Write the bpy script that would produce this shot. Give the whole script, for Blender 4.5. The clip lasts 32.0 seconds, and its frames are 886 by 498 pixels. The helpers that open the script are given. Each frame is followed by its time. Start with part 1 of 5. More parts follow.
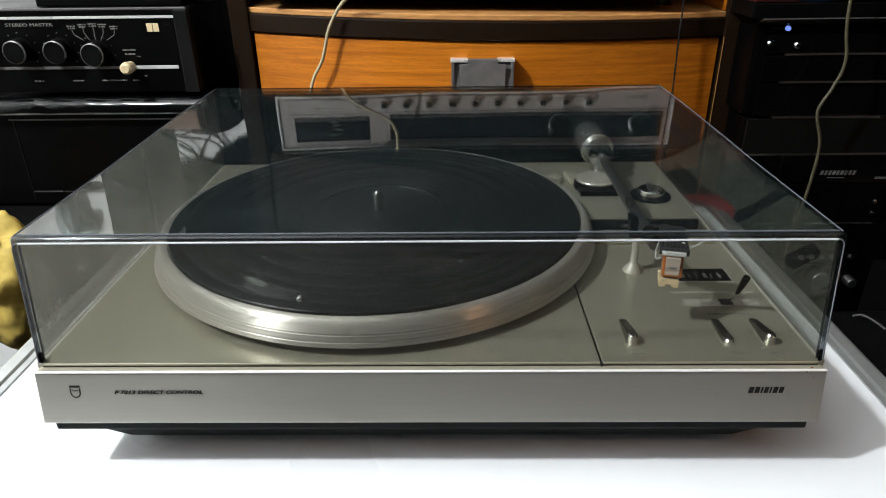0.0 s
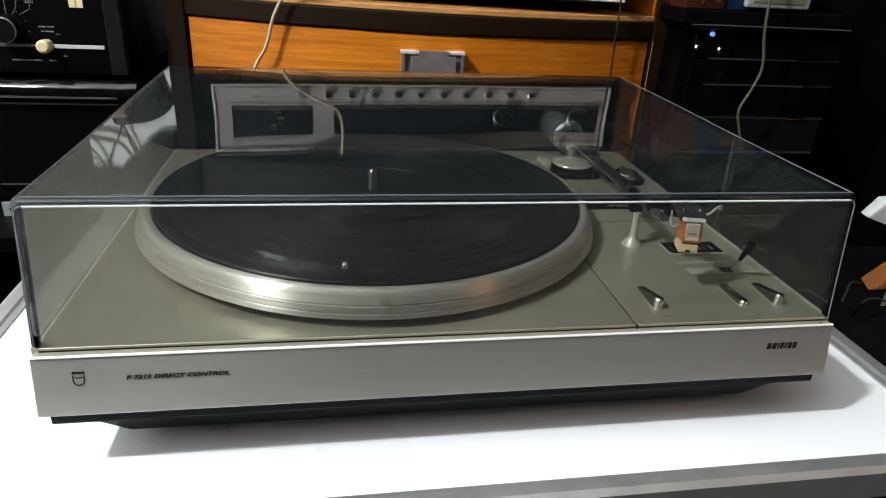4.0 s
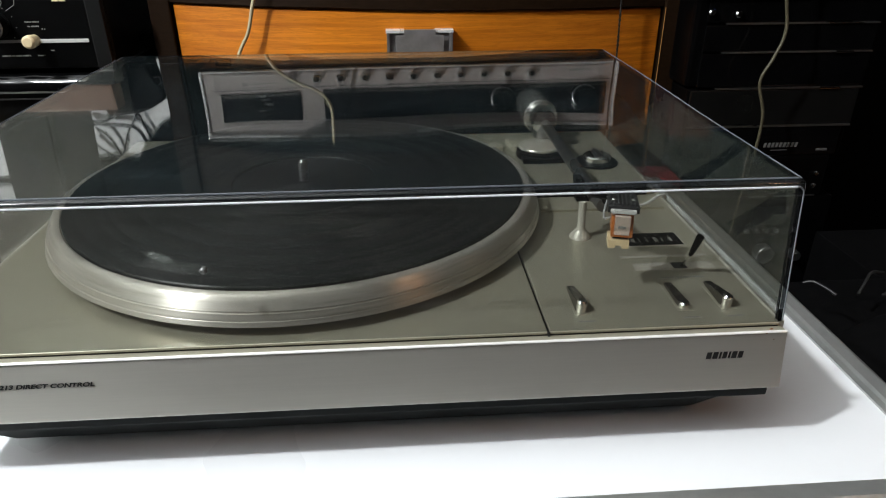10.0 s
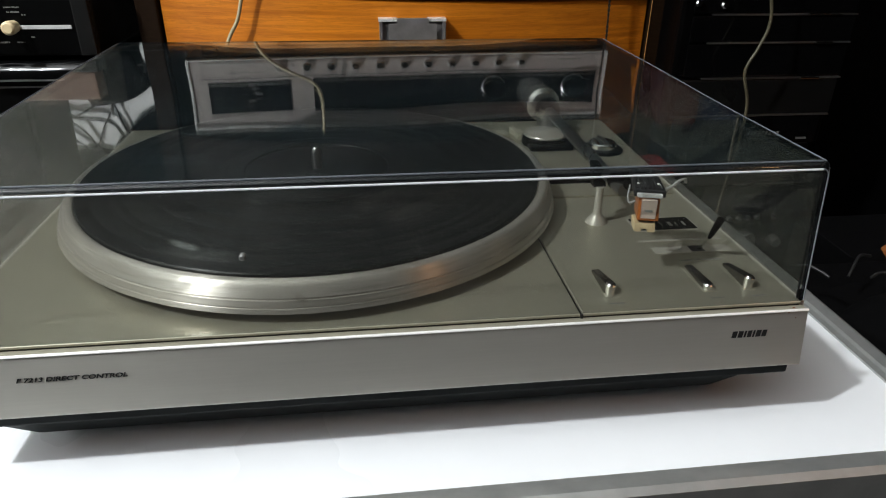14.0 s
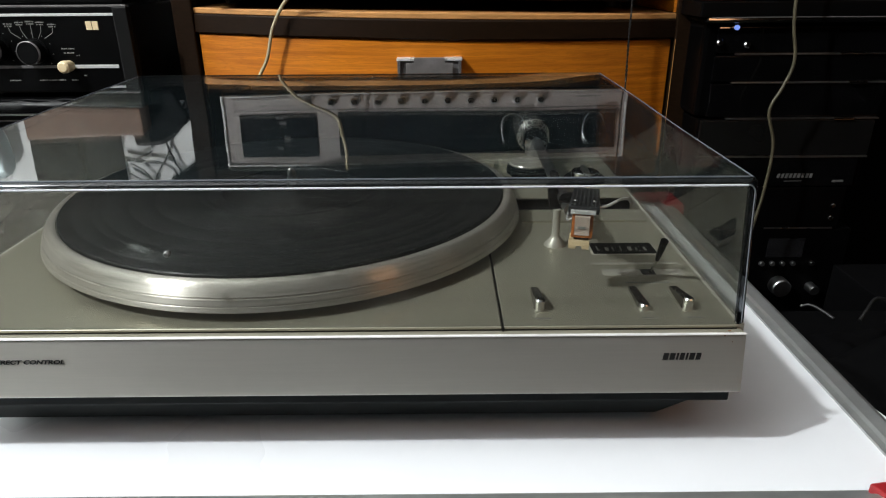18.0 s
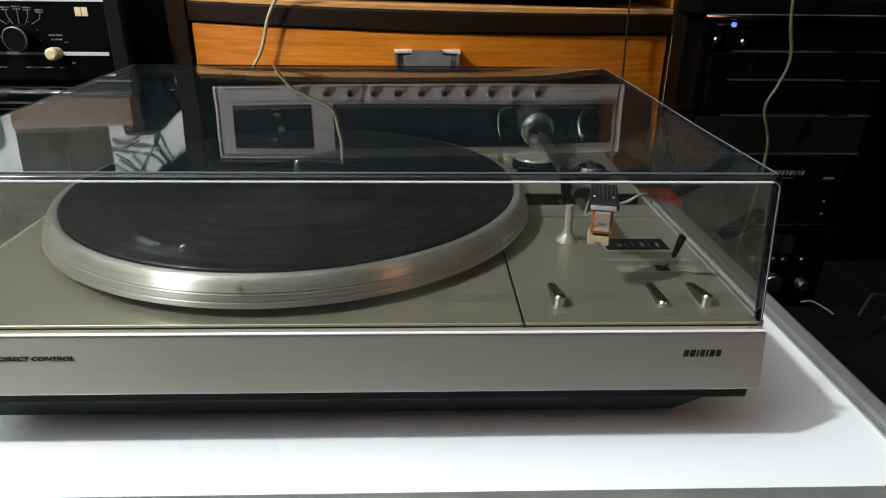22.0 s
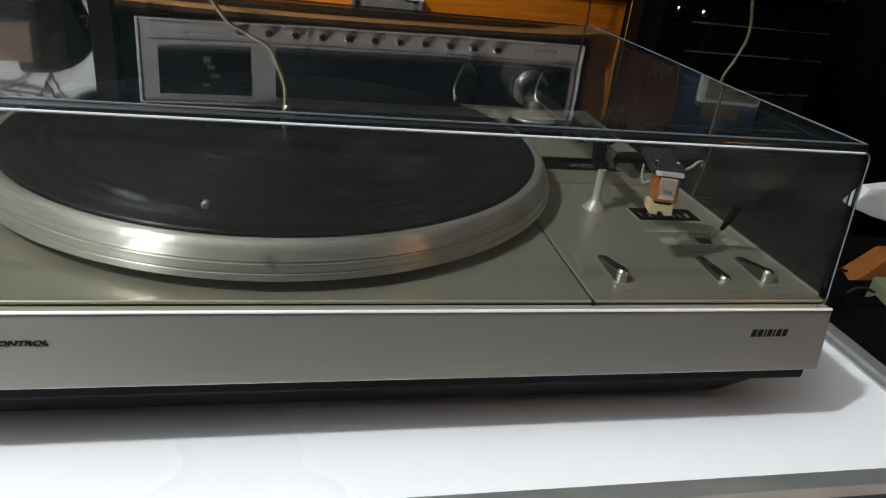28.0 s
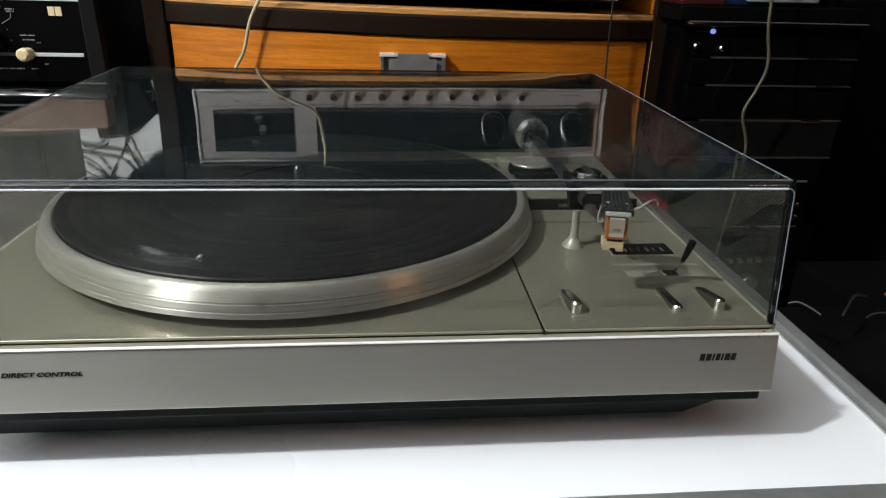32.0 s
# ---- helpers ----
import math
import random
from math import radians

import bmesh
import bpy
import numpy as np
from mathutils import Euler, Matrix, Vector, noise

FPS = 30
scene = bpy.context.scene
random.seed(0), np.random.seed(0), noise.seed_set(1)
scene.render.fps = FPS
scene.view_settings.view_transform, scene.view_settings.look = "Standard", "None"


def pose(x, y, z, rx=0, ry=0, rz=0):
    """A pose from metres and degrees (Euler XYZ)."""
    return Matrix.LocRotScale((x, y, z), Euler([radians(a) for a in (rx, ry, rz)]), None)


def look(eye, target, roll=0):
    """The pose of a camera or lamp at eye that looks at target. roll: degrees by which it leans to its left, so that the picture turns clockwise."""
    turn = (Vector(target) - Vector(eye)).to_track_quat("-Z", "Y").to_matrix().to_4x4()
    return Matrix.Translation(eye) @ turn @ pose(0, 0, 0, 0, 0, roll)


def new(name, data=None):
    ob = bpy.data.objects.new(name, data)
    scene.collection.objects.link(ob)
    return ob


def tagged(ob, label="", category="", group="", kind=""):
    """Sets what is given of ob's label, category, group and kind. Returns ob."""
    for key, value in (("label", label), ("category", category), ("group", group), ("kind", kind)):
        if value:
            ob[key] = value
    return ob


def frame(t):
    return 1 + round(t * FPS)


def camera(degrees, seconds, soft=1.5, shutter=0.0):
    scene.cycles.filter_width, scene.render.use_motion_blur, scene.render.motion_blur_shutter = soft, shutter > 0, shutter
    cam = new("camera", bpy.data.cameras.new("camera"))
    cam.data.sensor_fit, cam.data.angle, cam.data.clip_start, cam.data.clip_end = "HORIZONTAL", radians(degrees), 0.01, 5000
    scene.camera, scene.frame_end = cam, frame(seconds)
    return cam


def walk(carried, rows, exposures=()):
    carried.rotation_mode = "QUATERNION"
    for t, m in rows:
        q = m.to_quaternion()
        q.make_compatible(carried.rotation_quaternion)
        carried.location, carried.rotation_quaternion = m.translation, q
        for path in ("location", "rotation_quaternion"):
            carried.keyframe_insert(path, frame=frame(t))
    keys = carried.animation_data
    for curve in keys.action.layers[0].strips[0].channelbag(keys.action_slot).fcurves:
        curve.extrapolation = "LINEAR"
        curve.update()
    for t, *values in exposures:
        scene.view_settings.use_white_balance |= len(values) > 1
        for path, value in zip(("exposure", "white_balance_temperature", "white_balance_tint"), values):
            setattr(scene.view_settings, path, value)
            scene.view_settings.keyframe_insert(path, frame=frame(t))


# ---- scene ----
cam = camera(67.6, 32.0, soft=1.1)
PATH = [
    (0, (0.014, -0.299, 0.291), (-0.013, 1.496, -0.592), -0.7),
    (0.5, (0.02, -0.293, 0.289), (0.032, 1.504, -0.588), -0.5),
    (1, (0.022, -0.287, 0.291), (0.076, 1.511, -0.583), -0.3),
    (1.5, (0.008, -0.288, 0.289), (0.079, 1.507, -0.59), -0.2),
    (2, (-0.008, -0.284, 0.278), (0.216, 1.528, -0.54), 1.5),
    (2.5, (-0.024, -0.281, 0.266), (0.29, 1.521, -0.545), 2.0),
    (3, (-0.054, -0.292, 0.261), (0.236, 1.511, -0.554), 3.6),
    (3.5, (-0.078, -0.293, 0.261), (0.238, 1.495, -0.578), 3.3),
    (5.5, (-0.026, -0.311, 0.267), (0.312, 1.478, -0.561), 3.3),
    (6, (-0.006, -0.3, 0.263), (0.289, 1.485, -0.59), 2.1),
    (6.5, (0.028, -0.274, 0.258), (0.227, 1.526, -0.59), 1.0),
    (7, (0.035, -0.258, 0.251), (0.245, 1.537, -0.606), 0.5),
    (7.5, (0.033, -0.264, 0.263), (0.145, 1.523, -0.629), -0.1),
    (8, (0.032, -0.274, 0.273), (0.151, 1.523, -0.597), 0.0),
    (8.5, (0.031, -0.277, 0.269), (0.152, 1.518, -0.605), -0.1),
    (9, (0.035, -0.279, 0.267), (0.171, 1.523, -0.59), -0.4),
    (9.5, (0.028, -0.274, 0.259), (0.184, 1.511, -0.629), 0.2),
    (10, (0.025, -0.271, 0.258), (0.146, 1.514, -0.638), -0.2),
    (10.5, (0.023, -0.273, 0.259), (0.088, 1.512, -0.64), 0.1),
    (11, (0.02, -0.267, 0.26), (0.082, 1.521, -0.635), 0.5),
    (11.5, (-0.004, -0.251, 0.264), (0.069, 1.54, -0.623), 0.3),
    (12, (-0.025, -0.255, 0.265), (0.076, 1.539, -0.614), 1.0),
    (12.5, (-0.031, -0.272, 0.27), (0.098, 1.533, -0.581), 1.1),
    (13, (-0.03, -0.277, 0.266), (0.142, 1.519, -0.597), 1.2),
    (13.5, (-0.015, -0.276, 0.258), (0.199, 1.5, -0.635), 0.8),
    (14, (-0.01, -0.271, 0.255), (0.214, 1.493, -0.66), 0.7),
    (14.5, (-0.013, -0.276, 0.25), (0.235, 1.507, -0.621), 1.0),
    (16.5, (0.051, -0.282, 0.252), (0.024, 1.544, -0.563), 0.5),
    (17, (0.056, -0.276, 0.247), (0.019, 1.558, -0.55), 0.5),
    (17.5, (0.06, -0.282, 0.242), (0.041, 1.558, -0.541), 0.2),
    (18, (0.066, -0.291, 0.239), (0.07, 1.552, -0.539), -0.4),
    (18.5, (0.059, -0.294, 0.236), (0.091, 1.555, -0.524), -0.4),
    (19, (0.052, -0.295, 0.239), (0.104, 1.557, -0.514), -0.1),
    (19.5, (0.052, -0.296, 0.24), (0.109, 1.554, -0.516), -0.6),
    (20, (0.052, -0.294, 0.237), (0.114, 1.55, -0.536), -0.4),
    (20.5, (0.053, -0.292, 0.236), (0.115, 1.551, -0.537), -0.6),
    (21, (0.05, -0.287, 0.232), (0.115, 1.55, -0.557), -0.1),
    (21.5, (0.044, -0.286, 0.236), (0.104, 1.549, -0.557), 0.2),
    (22, (0.045, -0.286, 0.238), (0.111, 1.548, -0.558), 0.7),
    (22.5, (0.045, -0.286, 0.233), (0.104, 1.545, -0.568), 0.8),
    (23, (0.04, -0.28, 0.229), (0.106, 1.543, -0.59), 1.5),
    (23.5, (0.043, -0.257, 0.222), (0.13, 1.548, -0.637), 1.6),
    (24, (0.04, -0.233, 0.205), (0.155, 1.586, -0.619), 1.8),
    (24.5, (0.039, -0.227, 0.193), (0.231, 1.588, -0.624), 2.1),
    (25, (0.041, -0.23, 0.198), (0.259, 1.577, -0.631), 1.7),
    (25.5, (0.04, -0.235, 0.209), (0.235, 1.581, -0.606), 1.7),
    (27.5, (0.015, -0.233, 0.219), (0.382, 1.512, -0.686), 4.6),
    (28, (-0.03, -0.235, 0.215), (0.374, 1.518, -0.658), 6.6),
    (28.5, (-0.069, -0.243, 0.218), (0.356, 1.527, -0.61), 5.6),
    (29, (-0.103, -0.248, 0.219), (0.361, 1.521, -0.589), 6.0),
    (29.5, (-0.131, -0.245, 0.214), (0.344, 1.53, -0.576), 6.7),
    (30, (-0.138, -0.24, 0.21), (0.387, 1.548, -0.515), 7.3),
    (30.5, (-0.116, -0.245, 0.219), (0.365, 1.544, -0.536), 5.1),
    (31, (-0.067, -0.252, 0.218), (0.377, 1.557, -0.511), 4.8),
    (31.5, (-0.016, -0.268, 0.228), (0.271, 1.552, -0.551), 3.8),
    (32, (0.017, -0.281, 0.239), (0.193, 1.549, -0.549), 1.6),
]
EXPOSURES = [(0, 0.11), (1, 0.25), (2, 0.23), (3, 0.15), (6, 0.14), (7, 0.13), (8, 0.03), (9, 0.2), (10, 0.09), (11, -0.2), (12, -0.36), (13, -0.32), (14, -0.08), (17, -0.24),
             (18, 0.02), (19, 0.07), (20, 0.11), (21, 0.07), (22, 0.03), (23, 0.0), (24, -0.24), (25, -0.23), (28, -0.24), (29, -0.26), (30, -0.32), (31, -0.22), (32, 0)]
walk(cam, [(t, look(eye, target, roll)) for t, eye, target, roll in PATH], EXPOSURES)

# ---- world and light ----
world = bpy.data.worlds.new("room_dark")
scene.world = world
world.use_nodes = True
world.node_tree.nodes["Background"].inputs[0].default_value = (0.5, 0.55, 0.65, 1)
world.node_tree.nodes["Background"].inputs[1].default_value = 0.004


LAMP = (-1.13, -0.37, 1.44)
def bulb(name, at, power, radius, colour):
    d = bpy.data.lights.new(name, "POINT")
    d.energy, d.shadow_soft_size, d.color = power, radius, colour
    ob = new(name, d)
    ob.location = at
    return ob


bulb("ceiling_lamp", LAMP, 134.0, 0.042, (0.945, 0.985, 0.995))
bulb("warm_bulb", (0.90, -0.60, 0.80), 3.0, 0.045, (1.0, 0.5, 0.24))


# ---- materials ----
def setin(n, **kw):
    for k, v in kw.items():
        n.inputs[k.replace("_", " ")].default_value = v
    return n


def mat(name, colour, rough=0.5, metal=0.0, vary=0.12, scale=40.0, stretch=(1, 1, 1), bump=0.0, bscale=300.0, spec=0.5, coat=0.0,
        aniso=0.0, along=None, second=None, dirt=0.0, rvary=0.1, emit=None, grain=0.0):
    m = bpy.data.materials.new(name)
    m.use_nodes = True
    nt = m.node_tree
    N, L = nt.nodes, nt.links
    b = N["Principled BSDF"]
    setin(b, Roughness=rough, Metallic=metal)
    b.inputs["Specular IOR Level"].default_value = spec
    b.inputs["Coat Weight"].default_value = coat
    b.inputs["Coat Roughness"].default_value = 0.08
    tc = N.new("ShaderNodeTexCoord")
    mp = N.new("ShaderNodeMapping")
    mp.inputs["Scale"].default_value = stretch
    L.new(tc.outputs["Object"], mp.inputs["Vector"])
    n1 = N.new("ShaderNodeTexNoise")
    setin(n1, Scale=scale, Detail=6.0, Roughness=0.6)
    L.new(mp.outputs[0], n1.inputs["Vector"])
    n2 = N.new("ShaderNodeTexNoise")
    setin(n2, Scale=scale * 0.12 + 3, Detail=3.0)
    L.new(tc.outputs["Object"], n2.inputs["Vector"])
    ramp = N.new("ShaderNodeMapRange")
    setin(ramp, From_Min=0.3, From_Max=0.7)
    L.new(n1.outputs[0], ramp.inputs[0])
    mix = N.new("ShaderNodeMix")
    mix.data_type = "RGBA"
    c = Vector(colour)
    lo = c * (1 - vary)
    hi = Vector(second) if second else c * (1 + vary)
    mix.inputs["A"].default_value = (*lo, 1)
    mix.inputs["B"].default_value = (*[min(v, 1) for v in hi], 1)
    L.new(ramp.outputs[0], mix.inputs["Factor"])
    out = mix.outputs["Result"]
    if grain:
        wv = N.new("ShaderNodeTexWave")
        wv.wave_type, wv.bands_direction = "BANDS", "Z"
        setin(wv, Scale=grain, Distortion=16.0, Detail=5.0, Detail_Scale=2.2, Detail_Roughness=0.6)
        m2 = N.new("ShaderNodeMapping")
        m2.inputs["Scale"].default_value = (0.10, 0.3, 1)
        L.new(tc.outputs["Object"], m2.inputs["Vector"])
        L.new(m2.outputs[0], wv.inputs["Vector"])
        rg = N.new("ShaderNodeMapRange")
        setin(rg, From_Min=0.55, From_Max=1.0, To_Min=0.0, To_Max=0.26)
        L.new(wv.outputs["Fac"], rg.inputs[0])
        mg = N.new("ShaderNodeMix")
        mg.data_type = "RGBA"
        mg.inputs["B"].default_value = (*(c * 0.42), 1)
        L.new(out, mg.inputs["A"])
        L.new(rg.outputs[0], mg.inputs["Factor"])
        out = mg.outputs["Result"]
    if dirt:
        r2 = N.new("ShaderNodeMapRange")
        r2.interpolation_type = "SMOOTHSTEP"
        setin(r2, From_Min=0.40, From_Max=0.80, To_Min=0.0, To_Max=dirt)
        L.new(n2.outputs[0], r2.inputs[0])
        mx = N.new("ShaderNodeMix")
        mx.data_type = "RGBA"
        mx.inputs["B"].default_value = (*(c * 0.35), 1)
        L.new(out, mx.inputs["A"])
        L.new(r2.outputs[0], mx.inputs["Factor"])
        out = mx.outputs["Result"]
    L.new(out, b.inputs["Base Color"])
    if rvary:
        rr = N.new("ShaderNodeMapRange")
        rr.interpolation_type = "SMOOTHSTEP"
        setin(rr, From_Min=0.2, From_Max=0.8, To_Min=max(rough - rvary, 0.02), To_Max=min(rough + rvary, 1))
        L.new(n2.outputs[0], rr.inputs[0])
        L.new(rr.outputs[0], b.inputs["Roughness"])
    if bump:
        n3 = N.new("ShaderNodeTexNoise")
        setin(n3, Scale=bscale, Detail=4.0)
        L.new(mp.outputs[0], n3.inputs["Vector"])
        bp = N.new("ShaderNodeBump")
        setin(bp, Strength=min(bump, 1.0), Distance=0.001)
        L.new(n3.outputs[0], bp.inputs["Height"])
        L.new(bp.outputs[0], b.inputs["Normal"])
    if aniso:
        b.inputs["Anisotropic"].default_value = aniso
        if along:
            tg = N.new("ShaderNodeCombineXYZ")
            setin(tg, X=along[0], Y=along[1], Z=along[2])
        else:
            b.inputs["Anisotropic Rotation"].default_value = 0.25
            tg = N.new("ShaderNodeTangent")
            tg.direction_type, tg.axis = "RADIAL", "Z"
        L.new(tg.outputs[0], b.inputs["Tangent"])
    if emit:
        b.inputs["Emission Color"].default_value = (*emit[0], 1)
        b.inputs["Emission Strength"].default_value = emit[1]
    return m


def acrylic(name, tint, dust, ior=1.49, wave=0.0, film=(0.44, 0.53, 0.58), gloss=0.02, wiped=1.0, thins=None):
    """Clear thin plastic: what is behind it, plus a mirror gloss and a trace of dust."""
    m = bpy.data.materials.new(name)
    m.use_nodes = True
    nt = m.node_tree
    N, L = nt.nodes, nt.links
    N.remove(N["Principled BSDF"])
    tr = N.new("ShaderNodeBsdfTransparent")
    tr.inputs[0].default_value = (*tint, 1)
    gl = N.new("ShaderNodeBsdfGlossy")
    setin(gl, Roughness=gloss)
    df = N.new("ShaderNodeBsdfDiffuse")
    df.inputs[0].default_value = (*film, 1)
    tc = N.new("ShaderNodeTexCoord")
    n1 = N.new("ShaderNodeTexNoise")
    setin(n1, Scale=14.0, Detail=8.0, Roughness=0.7)
    L.new(tc.outputs["Object"], n1.inputs["Vector"])
    rr = N.new("ShaderNodeMapRange")
    rr.interpolation_type = "SMOOTHSTEP"
    setin(rr, From_Min=0.3, From_Max=0.75, To_Min=dust * 0.75, To_Max=dust * 1.35)
    L.new(n1.outputs[0], rr.inputs[0])
    # sparse specks and short wipe marks on top of the even film
    n4 = N.new("ShaderNodeTexNoise")
    setin(n4, Scale=210.0, Detail=2.0)
    L.new(tc.outputs["Object"], n4.inputs["Vector"])
    mp = N.new("ShaderNodeMapping")
    mp.inputs["Scale"].default_value = (9, 42, 30)
    mp.inputs["Rotation"].default_value = (0, 0, 0.5)
    L.new(tc.outputs["Object"], mp.inputs["Vector"])
    n5 = N.new("ShaderNodeTexNoise")
    setin(n5, Scale=2.0, Detail=5.0, Roughness=0.65)
    L.new(mp.outputs[0], n5.inputs["Vector"])
    sp = N.new("ShaderNodeMapRange")
    setin(sp, From_Min=0.73, From_Max=0.83, To_Min=0.0, To_Max=0.07 * wiped)
    L.new(n4.outputs[0], sp.inputs[0])
    wp = N.new("ShaderNodeMapRange")
    setin(wp, From_Min=0.56, From_Max=0.85, To_Min=0.0, To_Max=0.05 * wiped)
    L.new(n5.outputs[0], wp.inputs[0])
    s1 = N.new("ShaderNodeMath")
    s2 = N.new("ShaderNodeMath")
    L.new(sp.outputs[0], s1.inputs[0])
    L.new(wp.outputs[0], s1.inputs[1])
    L.new(s1.outputs[0], s2.inputs[0])
    L.new(rr.outputs[0], s2.inputs[1])
    film_amount = s2.outputs[0]
    if thins:
        # the film thins out from y0 to y1 down to a share of its strength
        ax = N.new("ShaderNodeSeparateXYZ")
        L.new(tc.outputs["Object"], ax.inputs[0])
        fade = N.new("ShaderNodeMapRange")
        fade.interpolation_type = "SMOOTHSTEP"
        setin(fade, From_Min=thins[0], From_Max=thins[1], To_Min=1.0, To_Max=thins[2])
        L.new(ax.outputs["Y"], fade.inputs[0])
        less = N.new("ShaderNodeMath")
        less.operation = "MULTIPLY"
        L.new(film_amount, less.inputs[0])
        L.new(fade.outputs[0], less.inputs[1])
        film_amount = less.outputs[0]
    m1 = N.new("ShaderNodeMixShader")
    L.new(film_amount, m1.inputs[0])
    L.new(tr.outputs[0], m1.inputs[1])
    tl = N.new("ShaderNodeBsdfTranslucent")
    tl.inputs[0].default_value = (*film, 1)
    sc = N.new("ShaderNodeMixShader")
    sc.inputs[0].default_value = 0.4
    L.new(df.outputs[0], sc.inputs[1])
    L.new(tl.outputs[0], sc.inputs[2])
    L.new(sc.outputs[0], m1.inputs[2])
    lw = N.new("ShaderNodeLayerWeight")
    setin(lw, Blend=0.5)
    pw = N.new("ShaderNodeMath")
    pw.operation = "POWER"
    pw.inputs[1].default_value = 4.7
    L.new(lw.outputs["Facing"], pw.inputs[0])
    f0 = ((ior - 1) / (ior + 1)) ** 2
    fr = N.new("ShaderNodeMath")
    fr.operation = "MULTIPLY_ADD"
    fr.inputs[1].default_value, fr.inputs[2].default_value = 1 - f0, f0
    L.new(pw.outputs[0], fr.inputs[0])
    m2 = N.new("ShaderNodeMixShader")
    L.new(fr.outputs[0], m2.inputs[0])
    L.new(m1.outputs[0], m2.inputs[1])
    L.new(gl.outputs[0], m2.inputs[2])
    if wave:
        n2 = N.new("ShaderNodeTexNoise")
        setin(n2, Scale=5.0, Detail=1.0)
        L.new(tc.outputs["Object"], n2.inputs["Vector"])
        bp = N.new("ShaderNodeBump")
        setin(bp, Strength=1.0, Distance=wave)
        L.new(n2.outputs[0], bp.inputs["Height"])
        L.new(bp.outputs[0], gl.inputs["Normal"])
    L.new(m2.outputs[0], N["Material Output"].inputs[0])
    return m


ALU = mat("brushed_aluminium", (0.66, 0.64, 0.585), 0.39, 0.78, 0.025, 60, (0.4, 14, 14), 0.03, 260, dirt=0.0, rvary=0.02, aniso=0.55, along=(0, 0, 1))
# Pale, mostly non-metal colour carries the glint of the polished edge.
ALU_EDGE = mat("front_edge_glint", (0.86, 0.85, 0.82), 0.3, 0.3, 0.03, rvary=0.02)
DECK = mat("champagne_lacquer", (0.40, 0.380, 0.298), 0.36, 0.55, 0.03, 160, (1, 8, 1), 0.02, 500, rvary=0.02)
PLATTER = mat("turned_aluminium", (0.70, 0.655, 0.60), 0.35, 0.74, 0.20, 22, (1, 1, 26), 0.05, 240, aniso=0.93, dirt=0.16, rvary=0.06)
RUBBER = mat("black_rubber", (0.0060, 0.0073, 0.0081), 0.42, 0.0, 0.3, 120, (1, 1, 1), 0.05, 700, aniso=0.7, rvary=0.05, spec=0.30)


def pale_ovals(m, spots, colour):
    """Pale marks on a material: soft ovals (x, y, length, width, turn, strength) in the object's plan, broken up by
    fine noise.
    """
    nt = m.node_tree
    N, L = nt.nodes, nt.links
    b = N["Principled BSDF"]
    tc = N.new("ShaderNodeTexCoord")
    speckle = N.new("ShaderNodeTexNoise")
    setin(speckle, Scale=260.0, Detail=5.0, Roughness=0.7)
    L.new(tc.outputs["Object"], speckle.inputs["Vector"])
    gr = N.new("ShaderNodeMapRange")
    setin(gr, From_Min=0.38, From_Max=0.62, To_Min=0.35, To_Max=1.0)
    L.new(speckle.outputs[0], gr.inputs[0])
    total = None
    for x, y, length, width, turn, strength in spots:
        mp = N.new("ShaderNodeMapping")
        mp.vector_type = "TEXTURE"
        mp.inputs["Location"].default_value = (x, y, 0)
        mp.inputs["Rotation"].default_value = (0, 0, turn)
        mp.inputs["Scale"].default_value = (length, width, 1)
        L.new(tc.outputs["Object"], mp.inputs["Vector"])
        ln = N.new("ShaderNodeVectorMath")
        ln.operation = "LENGTH"
        L.new(mp.outputs[0], ln.inputs[0])
        fall = N.new("ShaderNodeMapRange")
        fall.interpolation_type = "SMOOTHSTEP"
        setin(fall, From_Min=0.15, From_Max=1.0, To_Min=strength, To_Max=0.0)
        L.new(ln.outputs["Value"], fall.inputs[0])
        if total:
            mx = N.new("ShaderNodeMath")
            mx.operation = "MAXIMUM"
            L.new(total, mx.inputs[0])
            L.new(fall.outputs[0], mx.inputs[1])
            total = mx.outputs[0]
        else:
            total = fall.outputs[0]
    both = N.new("ShaderNodeMath")
    both.operation = "MULTIPLY"
    L.new(total, both.inputs[0])
    L.new(gr.outputs[0], both.inputs[1])
    mix = N.new("ShaderNodeMix")
    mix.data_type = "RGBA"
    mix.inputs["B"].default_value = (*colour, 1)
    L.new(b.inputs["Base Color"].links[0].from_socket, mix.inputs["A"])
    L.new(both.outputs[0], mix.inputs["Factor"])
    L.new(mix.outputs["Result"], b.inputs["Base Color"])


pale_ovals(RUBBER, [(-0.0645, -0.117, 0.0150, 0.0045, -0.66, 0.75), (-0.056, -0.128, 0.030, 0.009, -0.35, 0.14), (-0.045, -0.128, 0.014, 0.004, -0.2, 0.20), (-0.035, -0.06, 0.012, 0.004, -0.7, 0.12)], (0.34, 0.36, 0.35))
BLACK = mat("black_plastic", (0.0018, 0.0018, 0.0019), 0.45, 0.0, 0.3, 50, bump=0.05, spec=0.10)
BASE = mat("dark_green_black_base", (0.004, 0.0065, 0.007), 0.55, 0.0, 0.3, 50, bump=0.05, spec=0.15)
GLOSSBLACK = mat("gloss_black", (0.002, 0.002, 0.0022), 0.12, 0.0, 0.3, 20, coat=0.12, rvary=0.05, spec=0.3)
SATINBLACK = mat("satin_black", (0.0012, 0.0012, 0.0013), 0.34, 0.0, 0.3, 30, spec=0.10)
CHROME = mat("chrome", (0.82, 0.82, 0.82), 0.12, 1.0, 0.04, rvary=0.04)
STEEL = mat("dull_steel", (0.42, 0.42, 0.42), 0.32, 1.0, 0.12, 80, dirt=0.25)
